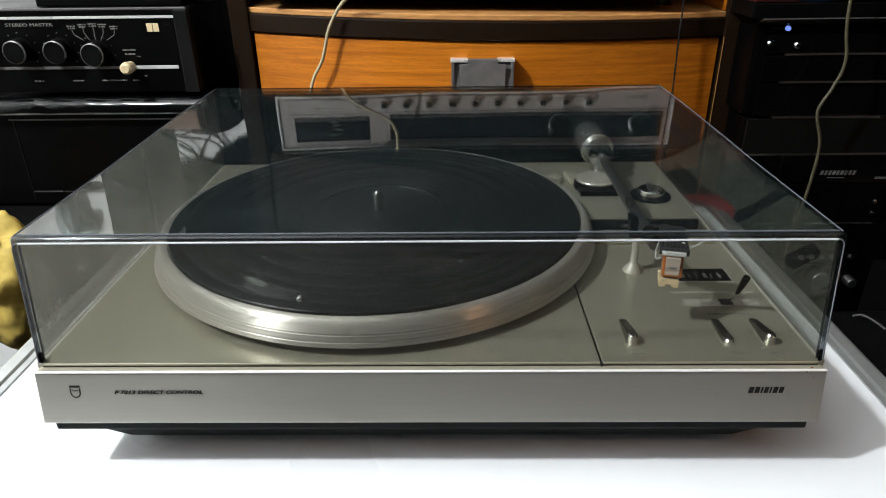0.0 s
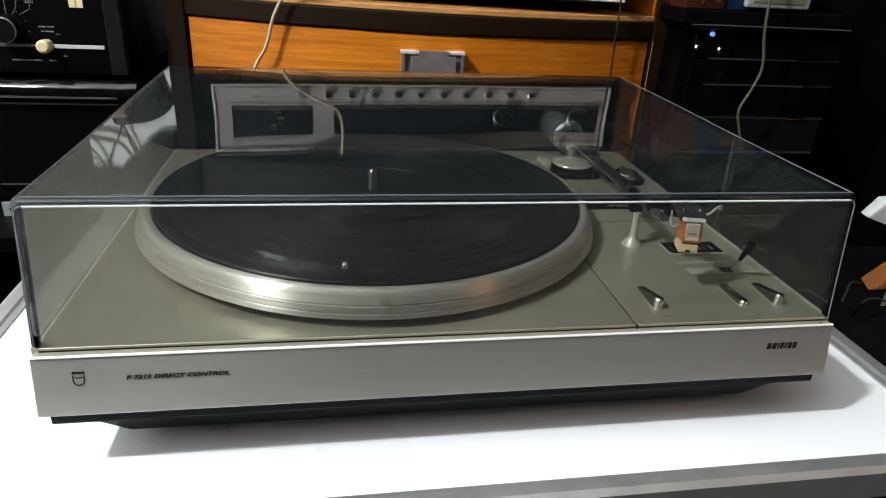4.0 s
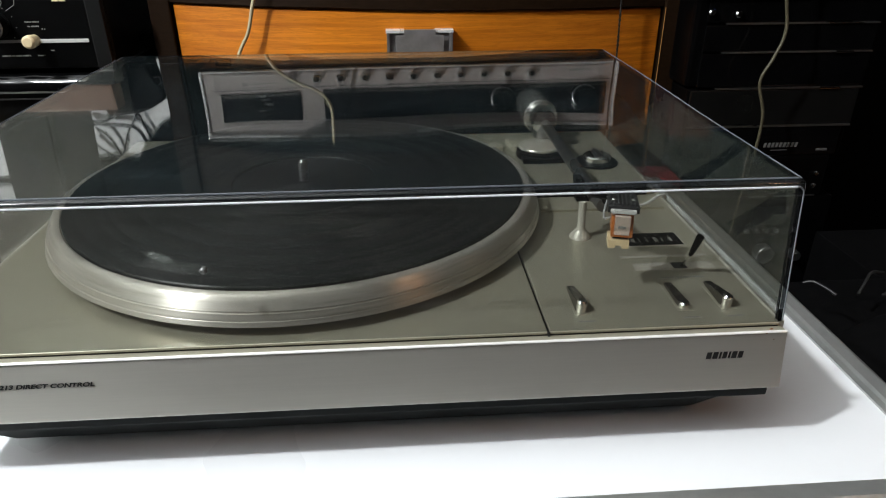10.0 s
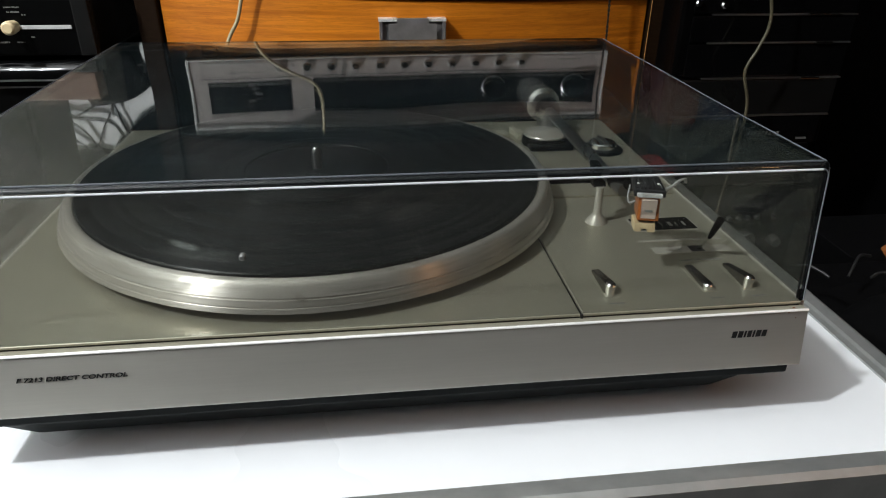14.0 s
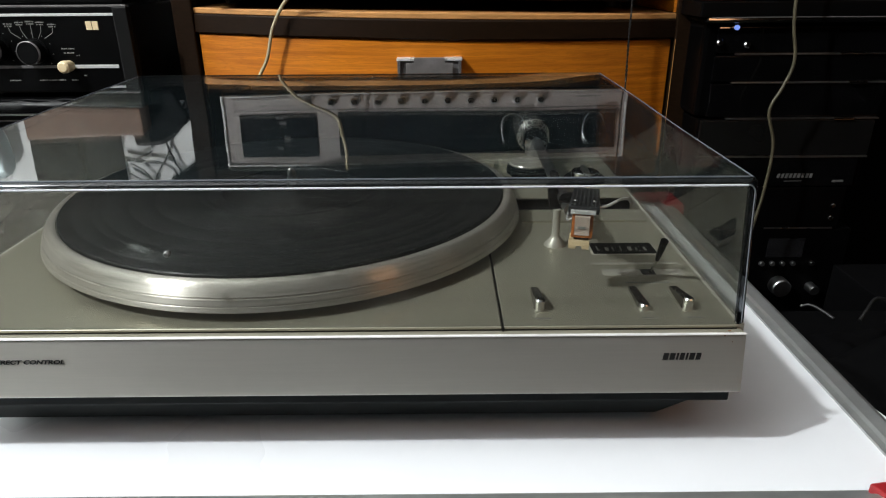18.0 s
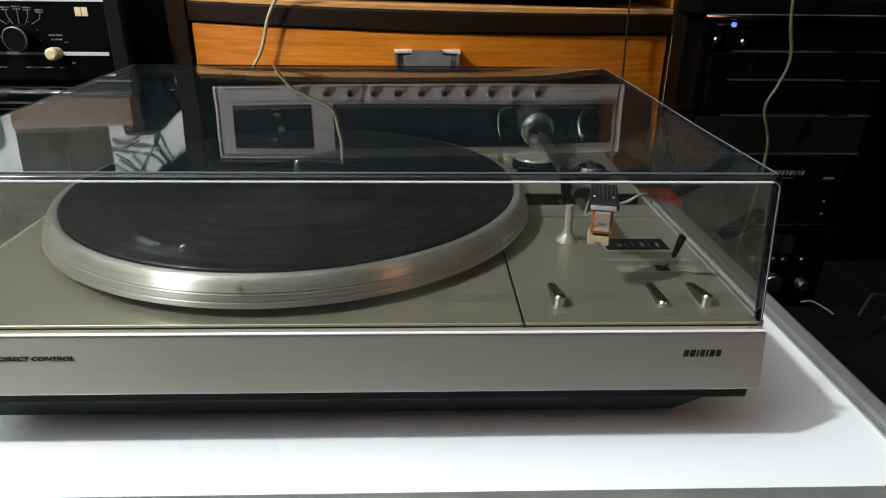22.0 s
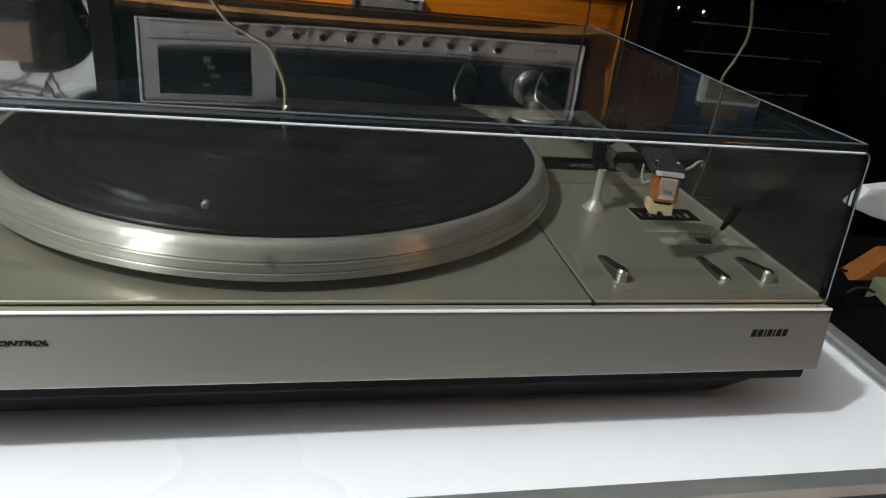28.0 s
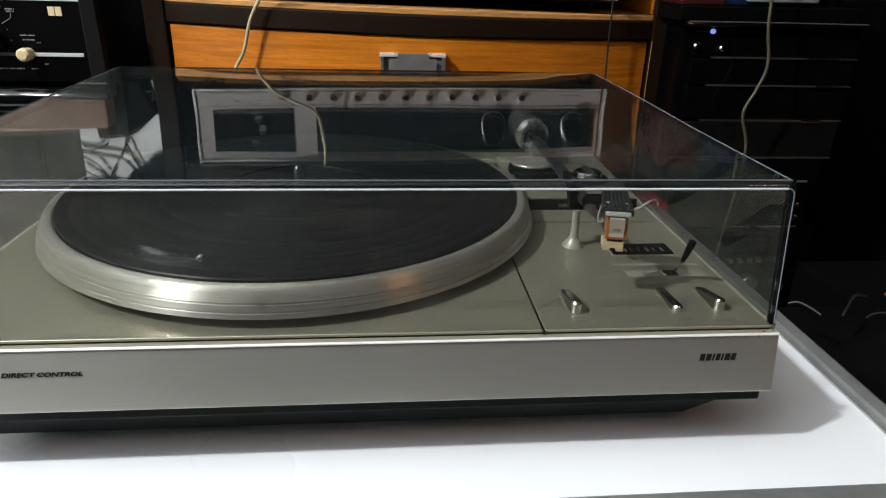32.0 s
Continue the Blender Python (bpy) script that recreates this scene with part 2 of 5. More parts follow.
WEIGHT = mat("turned_steel", (0.64, 0.64, 0.62), 0.19, 0.86, 0.06, rvary=0.05)
WHITE = mat("white_laminate", (0.77, 0.785, 0.81), 0.28, 0.0, 0.015, 20, bump=0.01, rvary=0.02)
RAIL = mat("rail_aluminium", (0.50, 0.51, 0.50), 0.40, 0.8, 0.10, 50, (1, 1, 1), 0.06, 300, dirt=0.25)
RED = mat("red_plastic", (0.30, 0.014, 0.018), 0.4, 0.0, 0.1, 40, bump=0.03)
WOOD = mat("orange_teak", (0.55, 0.150, 0.0068), 0.42, 0.0, 0.30, 30, (0.10, 1, 6.0), 0.05, 160, second=(0.68, 0.218, 0.0135), spec=0.35, coat=0.05, dirt=0.12, grain=64.0)
DARKWOOD = mat("dark_walnut", (0.0135, 0.0068, 0.0032), 0.45, 0.0, 0.35, 30, (3, 3, 12), 0.08, 200, spec=0.12)
LIPWOOD = mat("lip_teak", (0.52, 0.25, 0.08), 0.4, 0.0, 0.2, 30, (1, 6, 6), 0.05)
RADIO = mat("radio_silver", (0.45, 0.41, 0.392), 0.36, 0.3, 0.05, 60, (1, 4, 4), 0.03)
DIAL = mat("smoked_dial_glass", (0.010, 0.010, 0.011), 0.08, 0.0, 0.3, 20)
CREAM = mat("cream_plastic", (0.70, 0.56, 0.34), 0.35, 0.0, 0.06, 30)
INK = mat("black_ink", (0.010, 0.010, 0.010), 0.5, 0.0, 0.1, rvary=0)
GREYINK = mat("grey_ink", (0.22, 0.22, 0.20), 0.5, 0.0, 0.1, rvary=0)
WHITEINK = mat("white_ink", (0.62, 0.62, 0.62), 0.5, 0.0, 0.05, rvary=0)
CABLE = mat("beige_cable", (0.42, 0.36, 0.23), 0.45, 0.0, 0.12, 60, dirt=0.2)
BLACKCABLE = mat("black_cable", (0.012, 0.012, 0.012), 0.35, 0.0, 0.2)
WHITECABLE = mat("grey_white_cable", (0.32, 0.32, 0.32), 0.4, 0.0, 0.08)
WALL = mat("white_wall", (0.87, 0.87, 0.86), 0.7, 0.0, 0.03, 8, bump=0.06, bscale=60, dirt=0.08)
# Near-black colour stands in for walls that get no light.
UNLITWALL = mat("unlit_wall", (0.005, 0.0045, 0.004), 0.8, 0.0, 0.2, 6, bump=0.06, bscale=60, spec=0.1)
CEILM = mat("ceiling_paint", (0.84, 0.84, 0.84), 0.8, 0.0, 0.05, 8)
HANDLE = mat("brushed_pewter", (0.15, 0.142, 0.14), 0.4, 0.35, 0.15, 70, dirt=0.25)
PEWTER = mat("worn_pewter", (0.24, 0.225, 0.22), 0.36, 0.45, 0.2, 50, bump=0.05, dirt=0.35)
BRIGHT = mat("bright_trim", (0.75, 0.75, 0.73), 0.28, 0.35, 0.05)
PALE = mat("pale_matt_metal", (0.52, 0.495, 0.43), 0.38, 0.35, 0.05, 60)
FLOORM = mat("dark_floor", (0.012, 0.010, 0.009), 0.6, 0.0, 0.2, 6, spec=0.2)
CLOTH = mat("black_cloth", (0.0022, 0.0022, 0.0024), 0.9, 0.0, 0.3, 120, bump=0.3, bscale=900, rvary=0.05, spec=0.04)
YELLOW = mat("yellow_cloth", (0.50, 0.36, 0.075), 0.75, 0.0, 0.2, 60, bump=0.2, bscale=500, dirt=0.3)
WOOL = mat("white_cloth", (0.75, 0.76, 0.77), 0.85, 0.0, 0.05, 90, bump=0.4, bscale=300, rvary=0.05)
BROWN = mat("brown_stained_wood", (0.22, 0.075, 0.018), 0.5, 0.0, 0.2, 30, (1, 4, 4), 0.05)
RUST = mat("red_brown_board", (0.30, 0.065, 0.025), 0.5, 0.0, 0.2, 20)
TANWOOD = mat("tan_board", (0.19, 0.105, 0.07), 0.5, 0.0, 0.15, 30, (2, 2, 10))
OLIVE = mat("olive_enamel", (0.13, 0.145, 0.085), 0.4, 0.0, 0.1, 30, bump=0.03)
ORANGE = mat("amber_plastic", (0.42, 0.13, 0.03), 0.25, 0.0, 0.1, 30)
BONE = mat("ivory_plastic", (0.62, 0.48, 0.28), 0.4, 0.0, 0.1, 60)
LABEL = mat("faded_silver_label", (0.66, 0.54, 0.46), 0.45, 0.2, 0.1, 60)
# Print colours lowered for the shade the carton stands in.
BLUE = mat("blue_print", (0.004, 0.016, 0.05), 0.3, 0.0, 0.25, 14)
REDPRINT = mat("red_print", (0.04, 0.008, 0.007), 0.3, 0.0, 0.3, 16)
YELLOWPRINT = mat("yellow_print", (0.07, 0.047, 0.012), 0.3, 0.0, 0.2, 16)
BLUEGREY = mat("blue_grey_steel", (0.34, 0.40, 0.41), 0.42, 0.5, 0.12, 40, dirt=0.25)
PANELGREY = mat("dark_grey_panel", (0.0045, 0.0045, 0.0044), 0.32, 0.0, 0.2, 40, spec=0.3)
LED = mat("blue_indicator", (0.2, 0.3, 0.8), 0.3, 0.0, 0.0, rvary=0, emit=((0.22, 0.36, 1.0), 0.8))
LID = acrylic("clear_acrylic", (0.80, 0.81, 0.795), 0.0115, 1.49, 0.0012, (0.34, 0.50, 0.58))
# Pale tones for the light that the lid's corners and edges catch.
CORNERLIGHT = mat("lid_corner_glint", (0.17, 0.18, 0.195), 0.2, 0.0, 0.1, 40, rvary=0.03)
LIDSIDE = mat("lid_side_glint", (0.09, 0.10, 0.115), 0.25, 0.0, 0.1, 40, rvary=0.03)
# Left wall: darker tint and a stronger film that thins towards the back.
HAZYWALL = acrylic("hazy_acrylic", (0.52, 0.52, 0.50), 0.20, 1.52, 0.0012, (0.72, 0.70, 0.64), 0.06, 2.0, (0.03, 0.22, 0.22))
LIDWALL = acrylic("scuffed_acrylic", (0.80, 0.81, 0.795), 0.027, 1.49, 0.0008, (0.50, 0.49, 0.46), 0.06, 3.0)
# Dark tint stands in for light bent aside by the rounded edges.
LIDROUND = acrylic("dark_rounded_edge", (0.20, 0.215, 0.25), 0.022, 1.49, 0.0, (0.36, 0.40, 0.46), 0.10)
# Brightest of the lid's painted edge highlights.
LIDLIGHT = mat("lid_front_glint", (0.58, 0.60, 0.64), 0.2, 0.0, 0.05, rvary=0.03)
# Beige cable darkened in colour for the dim corner it hangs in.
DIMCABLE = mat("dim_beige_cable", (0.075, 0.065, 0.038), 0.5, 0.0, 0.2, 60, dirt=0.4)
DIMINK = mat("dim_grey_ink", (0.10, 0.10, 0.097), 0.5, 0.0, 0.1, rvary=0)
LIFTMETAL = mat("pale_lacquered_metal", (0.50, 0.48, 0.38), 0.35, 0.3, 0.08, 60)
BLADE = mat("dark_chrome", (0.20, 0.19, 0.17), 0.22, 0.9, 0.1, 60, rvary=0.04)
LEADGREY = mat("grey_lead", (0.014, 0.014, 0.014), 0.45, 0.0, 0.1)
CLEARDOT = mat("clear_rubber", (0.12, 0.125, 0.12), 0.3, 0.0, 0.05)


# ---- mesh helpers ----
def where(ob):
    v = Vector((0, 0, 0))
    while ob:
        v += ob.location
        ob = ob.parent
    return v


SKEW = []


def part(name, bm, material, parent=None, label="", origin=None, smooth=False, angle=35):
    """One mesh object from a bmesh in world metres, under a thing or a part."""
    for m in SKEW:
        bmesh.ops.transform(bm, matrix=m, verts=bm.verts)
    o = Vector(origin) if origin else (where(parent) if parent else Vector((0, 0, 0)))
    bmesh.ops.translate(bm, verts=bm.verts, vec=-o)
    bmesh.ops.recalc_face_normals(bm, faces=bm.faces)
    me = bpy.data.meshes.new(name)
    if smooth:
        for f in bm.faces:
            f.smooth = True
        for e in bm.edges:
            if len(e.link_faces) == 2 and e.calc_face_angle(0) > radians(angle):
                e.smooth = False
    bm.to_mesh(me)
    bm.free()
    me.materials.append(material)
    ob = new(name, me)
    if parent:
        ob.parent = parent
        ob.location = o - where(parent)
    else:
        ob.location = o
    if label:
        tagged(ob, label)
    return ob


def thing(name, label, category, at, group="", kind=""):
    ob = new(name)
    ob.location = at
    return tagged(ob, label, category, group, kind)


def whole(name, bm, material, label, category, group="", kind="", smooth=False, origin=None):
    xs = [v.co for v in bm.verts]
    lo = [min(c[i] for c in xs) for i in range(3)]
    hi = [max(c[i] for c in xs) for i in range(3)]
    o = origin or ((lo[0] + hi[0]) / 2, (lo[1] + hi[1]) / 2, lo[2])
    return tagged(part(name, bm, material, None, "", o, smooth, 80), label, category, group, kind)


def bx(x0, x1, y0, y1, z0, z1, bev=0.0, seg=2, bm=None):
    own = bm is None
    b = bmesh.new()
    vs = [b.verts.new((x, y, z)) for x in (x0, x1) for y in (y0, y1) for z in (z0, z1)]
    for q in ((0, 1, 3, 2), (4, 6, 7, 5), (0, 4, 5, 1), (2, 3, 7, 6), (0, 2, 6, 4), (1, 5, 7, 3)):
        b.faces.new([vs[i] for i in q])
    if bev:
        bmesh.ops.bevel(b, geom=b.edges[:], offset=bev, segments=seg, affect="EDGES", profile=0.6)
    if own:
        return b
    join(bm, b)
    return bm


def join(bm, other):
    table = {v: bm.verts.new(v.co) for v in other.verts}
    for f in other.faces:
        bm.faces.new([table[v] for v in f.verts])
    other.free()
    return bm


def hull8(bottom, top, bev=0.0, seg=2):
    """A box with any eight corners: four at the bottom and four at the top, each in turn."""
    b = bmesh.new()
    lo = [b.verts.new(p) for p in bottom]
    hi = [b.verts.new(p) for p in top]
    b.faces.new(lo[::-1])
    b.faces.new(hi)
    for i in range(4):
        j = (i + 1) % 4
        b.faces.new((lo[i], lo[j], hi[j], hi[i]))
    if bev:
        bmesh.ops.bevel(b, geom=b.edges[:], offset=bev, segments=seg, affect="EDGES", profile=0.6)
    return b


def prism(points, depth, plane="xz", start=0.0, bev=0.0):
    """A flat outline pushed along the axis it lacks."""
    b = bmesh.new()

    def at(p, d):
        return {"xz": (p[0], d, p[1]), "xy": (p[0], p[1], d), "yz": (d, p[0], p[1])}[plane]
    lo = [b.verts.new(at(p, start)) for p in points]
    hi = [b.verts.new(at(p, start + depth)) for p in points]
    b.faces.new(lo)
    b.faces.new(hi[::-1])
    n = len(points)
    for i in range(n):
        b.faces.new((lo[i], lo[(i + 1) % n], hi[(i + 1) % n], hi[i]))
    if bev:
        bmesh.ops.recalc_face_normals(b, faces=b.faces)
        bmesh.ops.bevel(b, geom=b.edges[:], offset=bev, segments=2, affect="EDGES", profile=0.6)
    return b


def lathe(profile, centre, seg=64, axis="z", cap=True):
    """A profile of (radius, height) turned round an axis through centre."""
    b = bmesh.new()
    rings = []
    for r, h in profile:
        ring = []
        for i in range(seg):
            a = 2 * math.pi * i / seg
            u, v = r * math.cos(a), r * math.sin(a)
            p = {"z": (u, v, h), "y": (u, h, v), "x": (h, u, v)}[axis]
            ring.append(b.verts.new(Vector(p) + Vector(centre)))
        rings.append(ring)
    for lo, hi in zip(rings, rings[1:]):
        for i in range(seg):
            j = (i + 1) % seg
            b.faces.new((lo[i], lo[j], hi[j], hi[i]))
    if cap:
        b.faces.new(rings[0][::-1])
        b.faces.new(rings[-1])
    return b


def glide(points, steps=8):
    """A smooth line through the points."""
    p = [Vector(q) for q in points]
    p = [2 * p[0] - p[1]] + p + [2 * p[-1] - p[-2]]
    out = []
    for i in range(1, len(p) - 2):
        for s in range(steps):
            t = s / steps
            a, b, c, d = p[i - 1], p[i], p[i + 1], p[i + 2]
            out.append(0.5 * ((2 * b) + (c - a) * t + (2 * a - 5 * b + 4 * c - d) * t * t + (3 * b - a - 3 * c + d) * t ** 3))
    return out + [p[-2]]


def tube(points, r, seg=10, steps=8, taper=None):
    line = glide(points, steps) if steps > 1 else [Vector(q) for q in points]
    b = bmesh.new()
    side, rings = None, []
    for i, c in enumerate(line):
        d = (line[min(i + 1, len(line) - 1)] - line[max(i - 1, 0)]).normalized()
        if side is None:
            side = d.orthogonal().normalized()
        side = (side - d * side.dot(d)).normalized()
        up = d.cross(side)
        rad = r if taper is None else r + (taper - r) * i / (len(line) - 1)
        rings.append([b.verts.new(c + rad * (math.cos(2 * math.pi * k / seg) * side + math.sin(2 * math.pi * k / seg) * up)) for k in range(seg)])
    for lo, hi in zip(rings, rings[1:]):
        for k in range(seg):
            j = (k + 1) % seg
            b.faces.new((lo[k], lo[j], hi[j], hi[k]))
    b.faces.new(rings[0][::-1])
    b.faces.new(rings[-1])
    return b


def lettering(text, size, m, stretch=1.0, shear=0.0, depth=0.0002, bold=0.0):
    """A bmesh of raised letters in the built-in font, laid by the matrix m, starting at its origin."""
    c = bpy.data.curves.new("letters", "FONT")
    c.body, c.size, c.extrude, c.shear, c.offset = text, size, depth, shear, bold
    ob = bpy.data.objects.new("letters", c)
    scene.collection.objects.link(ob)
    me = bpy.data.meshes.new_from_object(ob.evaluated_get(bpy.context.evaluated_depsgraph_get()))
    b = bmesh.new()
    b.from_mesh(me)
    bmesh.ops.transform(b, matrix=m @ Matrix.Diagonal((stretch, 1, 1, 1)), verts=b.verts)
    bpy.data.objects.remove(ob)
    bpy.data.curves.remove(c)
    bpy.data.meshes.remove(me)
    return b


def upright(x, y, z, lean=0.0):
    """The pose of writing on a face that looks towards -y."""
    return pose(x, y, z, 90 - lean, 0, 0)


def sheet(x0, x1, y0, y1, height, nx=24, ny=16, thick=0.004):
    """A soft sheet whose top follows height(x, y), with a body below it."""
    b = bmesh.new()
    g = [[b.verts.new((x0 + (x1 - x0) * i / nx, y0 + (y1 - y0) * j / ny, height(x0 + (x1 - x0) * i / nx, y0 + (y1 - y0) * j / ny))) for j in range(ny + 1)] for i in range(nx + 1)]
    for i in range(nx):
        for j in range(ny):
            b.faces.new((g[i][j], g[i + 1][j], g[i + 1][j + 1], g[i][j + 1]))
    r = bmesh.ops.extrude_face_region(b, geom=b.faces[:])
    bmesh.ops.translate(b, verts=[v for v in r["geom"] if isinstance(v, bmesh.types.BMVert)], vec=(0, 0, -thick))
    return b


def lump(centre, size, rough=0.25, seed=0.0, scale=6.0, sub=4):
    """A soft irregular heap."""
    b = bmesh.new()
    bmesh.ops.create_icosphere(b, subdivisions=sub, radius=1.0)
    for v in b.verts:
        n = v.co.normalized()
        k = 1 + rough * noise.fractal(n * scale * 0.35 + Vector((seed, seed * 2, 0)), 0.8, 2.0, 4)
        v.co = Vector((n.x * size[0], n.y * size[1], n.z * size[2])) * k + Vector(centre)
    return b


# ---- the room ----
FLOOR, CEIL = -0.78, 2.22
tagged(part("floor", bx(-2.2, 2.4, -1.9, 1.2, FLOOR - 0.1, FLOOR), FLOORM), "dark bare floor of a dim room", "floor", kind="structure")
# Unseen pale ceiling, added so lamp light comes back down as fill.
tagged(part("ceiling", bx(-2.2, 2.4, -1.9, 1.2, CEIL, CEIL + 0.1), CEILM), "plain grey-white ceiling, unseen, added to bounce light", "ceiling", kind="structure")
tagged(part("wall_north", bx(-2.2, -0.1, 1.1, 1.2, FLOOR, CEIL), WALL), "white painted wall behind the stereo gear", "wall", kind="structure")
# Continues wall_north; its dimness is put into a near-black colour.
tagged(part("wall_north_dim", bx(-0.1, 2.4, 1.1, 1.2, FLOOR, CEIL), UNLITWALL), "right part of the wall, its dimness put into the colour", "wall", kind="structure")
# Unseen wall, near black so the lid's front mirrors little light.
tagged(part("wall_south", bx(-2.2, 2.4, -2.0, -1.9, FLOOR, CEIL), UNLITWALL), "unseen near-black wall that keeps reflections dark", "wall", kind="structure")
# Unseen white wall, added to return lamp light from the left.
tagged(part("wall_west", bx(-2.3, -2.2, -1.9, 1.1, FLOOR, CEIL), WALL), "unseen white side wall added to bounce light", "wall", kind="structure")
# Unseen wall, near black so this side stays dark.
tagged(part("wall_east", bx(2.4, 2.5, -1.9, 1.1, FLOOR, CEIL), UNLITWALL), "unseen near-black side wall", "wall", kind="structure")

# ---- board on a stand ----
board = thing("whiteboard_table", "white laminate board in an aluminium frame serving as tabletop", "table", (0, 0.18, -0.02))
part("board", bx(-0.3, 0.3, -0.038, 0.4, -0.012, 0.0), WHITE, board)


def rail_profile(a, side):
    """Frame section: a low inner lip, a shallow valley and a higher outer ridge."""
    return [(a, -0.014), (a, 0.0015), (a + side * 0.004, 0.0022), (a + side * 0.0052, 0.0042), (a + side * 0.0125, 0.0052), (a + side * 0.0165, 0.003), (a + side * 0.0175, -0.014)]


part("side_rail", prism(rail_profile(0.3, 1), 0.452, "xz", -0.0535), RAIL, board)
part("side_rail", prism(rail_profile(-0.3, -1), 0.452, "xz", -0.0535), RAIL, board)
part("front_rail", prism(rail_profile(-0.038, -1), 0.6, "yz", -0.3), RAIL, board)
part("back_rail", prism(rail_profile(0.4, 1), 0.6, "yz", -0.3), RAIL, board)


def corner_cap(x, y, sy):
    """A red clip that wraps the frame's corner with two unequal arms and a down-turned skirt."""
    b = prism([(x - 0.026, y + sy * 0.002), (x - 0.02, y + sy * 0.017), (x + 0.02, y + sy * 0.018), (x + 0.0215, y + sy * 0.014), (x + 0.021, y - sy * 0.03), (x + 0.004, y - sy * 0.024), (x + 0.001, y - sy * 0.002)][::int(sy)], 0.0225, "xy", -0.0155, 0.0012)
    return b


part("corner_cap", corner_cap(0.3, -0.037, -1), RED, board, "glossy red plastic corner clip")
part("corner_cap", corner_cap(0.303, 0.402, 1), RED, board, "glossy red plastic corner clip")
stand = thing("side_table", "dark plain table under the white board", "table", (0, 0.18, FLOOR))
part("tabletop", bx(-0.27, 0.27, -0.0, 0.37, -0.042, -0.0145, 0.002), DARKWOOD, stand)
for lx in (-0.25, 0.25):
    for ly in (0.02, 0.35):
        part("leg", bx(lx - 0.015, lx + 0.015, ly - 0.015, ly + 0.015, FLOOR, -0.0425, 0.002), DARKWOOD, stand)

# ---- the turntable ----
turn = thing("turntable", "silver direct-control record player with closed clear acrylic lid", "turntable", (0, 0.17, 0))
part("bottom_tray", hull8([(-0.186, 0.017, 0.0075), (0.186, 0.017, 0.0075), (0.186, 0.325, 0.0075), (-0.186, 0.325, 0.0075)],
                          [(-0.205, 0.003, 0.0292), (0.205, 0.003, 0.0292), (0.205, 0.34, 0.0292), (-0.205, 0.34, 0.0292)], 0.002), BASE, turn, "black moulded bottom tray")
for fx in (-0.165, 0.165):
    for fy in (0.055, 0.3):
        part("foot", lathe([(0.016, 0), (0.018, 0.002), (0.018, 0.0068)], (fx, fy, 0), 24), BLACK, turn, "round black rubber foot")
part("base", bx(-0.2158, 0.2158, -0.0025, 0.345, 0.0295, 0.0368, 0.0012), BASE, turn, "dark green-black base moulding")
part("plinth", bx(-0.2192, 0.2192, 0.0035, 0.352, 0.037, 0.0685, 0.001), DECK, turn)
# slanted front panel with a thin bright top edge
front = part("front_panel", hull8([(-0.22, -0.0053, 0.0366), (0.22, -0.0053, 0.0366), (0.22, 0.0032, 0.0366), (-0.22, 0.0032, 0.0366)],
                                  [(-0.22, 0.0, 0.0682), (0.22, 0.0, 0.0682), (0.22, 0.0032, 0.0682), (-0.22, 0.0032, 0.0682)], 0.0006), ALU, turn, "brushed aluminium front panel")
part("edge", prism([(-0.0006, 0.0680), (-0.0004, 0.0685), (0.0000, 0.0688), (0.0006, 0.0689), (0.0006, 0.0683), (-0.0001, 0.0683), (-0.0001, 0.0680)], 0.4396, "yz", -0.2198), ALU_EDGE, front, "polished top edge, its glint put into a pale colour", smooth=True, angle=40)
part("ledge", bx(-0.2190, 0.2190, 0.0007, 0.0036, 0.0683, 0.0687), DECK, front, "flat ledge behind the edge")
LEAN = math.degrees(math.atan2(0.0053, 0.0316))


def on_front(z):
    return -0.0053 + (z - 0.0366) * 0.0053 / 0.0316


part("lettering", lettering("F 7213 DIRECT CONTROL", 0.0030, upright(-0.1766, on_front(0.0555) - 0.0003, 0.0553, LEAN), 1.44, 0.25, 0.0001, 0.00010), INK, front, "small black italic lettering")
# the maker's mark: a plain shield, and the maker's name as a row of plain strokes
def front_prism(points, proud=0.0002):
    """A flat mark that lies on the slanted panel."""
    b = prism(points, 0.0004, "xz", -proud)
    for v in b.verts:
        v.co.y += on_front(v.co.z)
    return b


shield = bmesh.new()
for pts in ([(-0.2015, 0.0604), (-0.1957, 0.0604), (-0.1957, 0.0592), (-0.2015, 0.0592)],
            [(-0.2015, 0.0586), (-0.2009, 0.0586), (-0.2009, 0.0556), (-0.2015, 0.0556)],
            [(-0.1963, 0.0586), (-0.1957, 0.0586), (-0.1957, 0.0556), (-0.1963, 0.0556)],
            [(-0.2015, 0.0556), (-0.2010, 0.0541), (-0.2000, 0.0532), (-0.1986, 0.0528), (-0.1972, 0.0532), (-0.1962, 0.0541), (-0.1957, 0.0556), (-0.1962, 0.0556), (-0.1967, 0.0544), (-0.1975, 0.0537), (-0.1986, 0.0534), (-0.1997, 0.0537), (-0.2005, 0.0544), (-0.2010, 0.0556)],
            [(-0.2004, 0.0578), (-0.1988, 0.0573), (-0.1968, 0.0577), (-0.1968, 0.0572), (-0.1988, 0.0568), (-0.2004, 0.0573)]):
    join(shield, front_prism(pts))
part("badge", shield, INK, front, "small grey shield mark")
name = bmesh.new()
for k, w in enumerate((0.0026, 0.0026, 0.001, 0.0022, 0.001, 0.0026, 0.0024)):
    x = 0.1782 + (0, 0.0034, 0.0068, 0.0086, 0.0116, 0.0134, 0.0168)[k]
    join(name, front_prism([(x, 0.0548), (x + w, 0.0548), (x + w + 0.0007, 0.0584), (x + 0.0007, 0.0584)]))
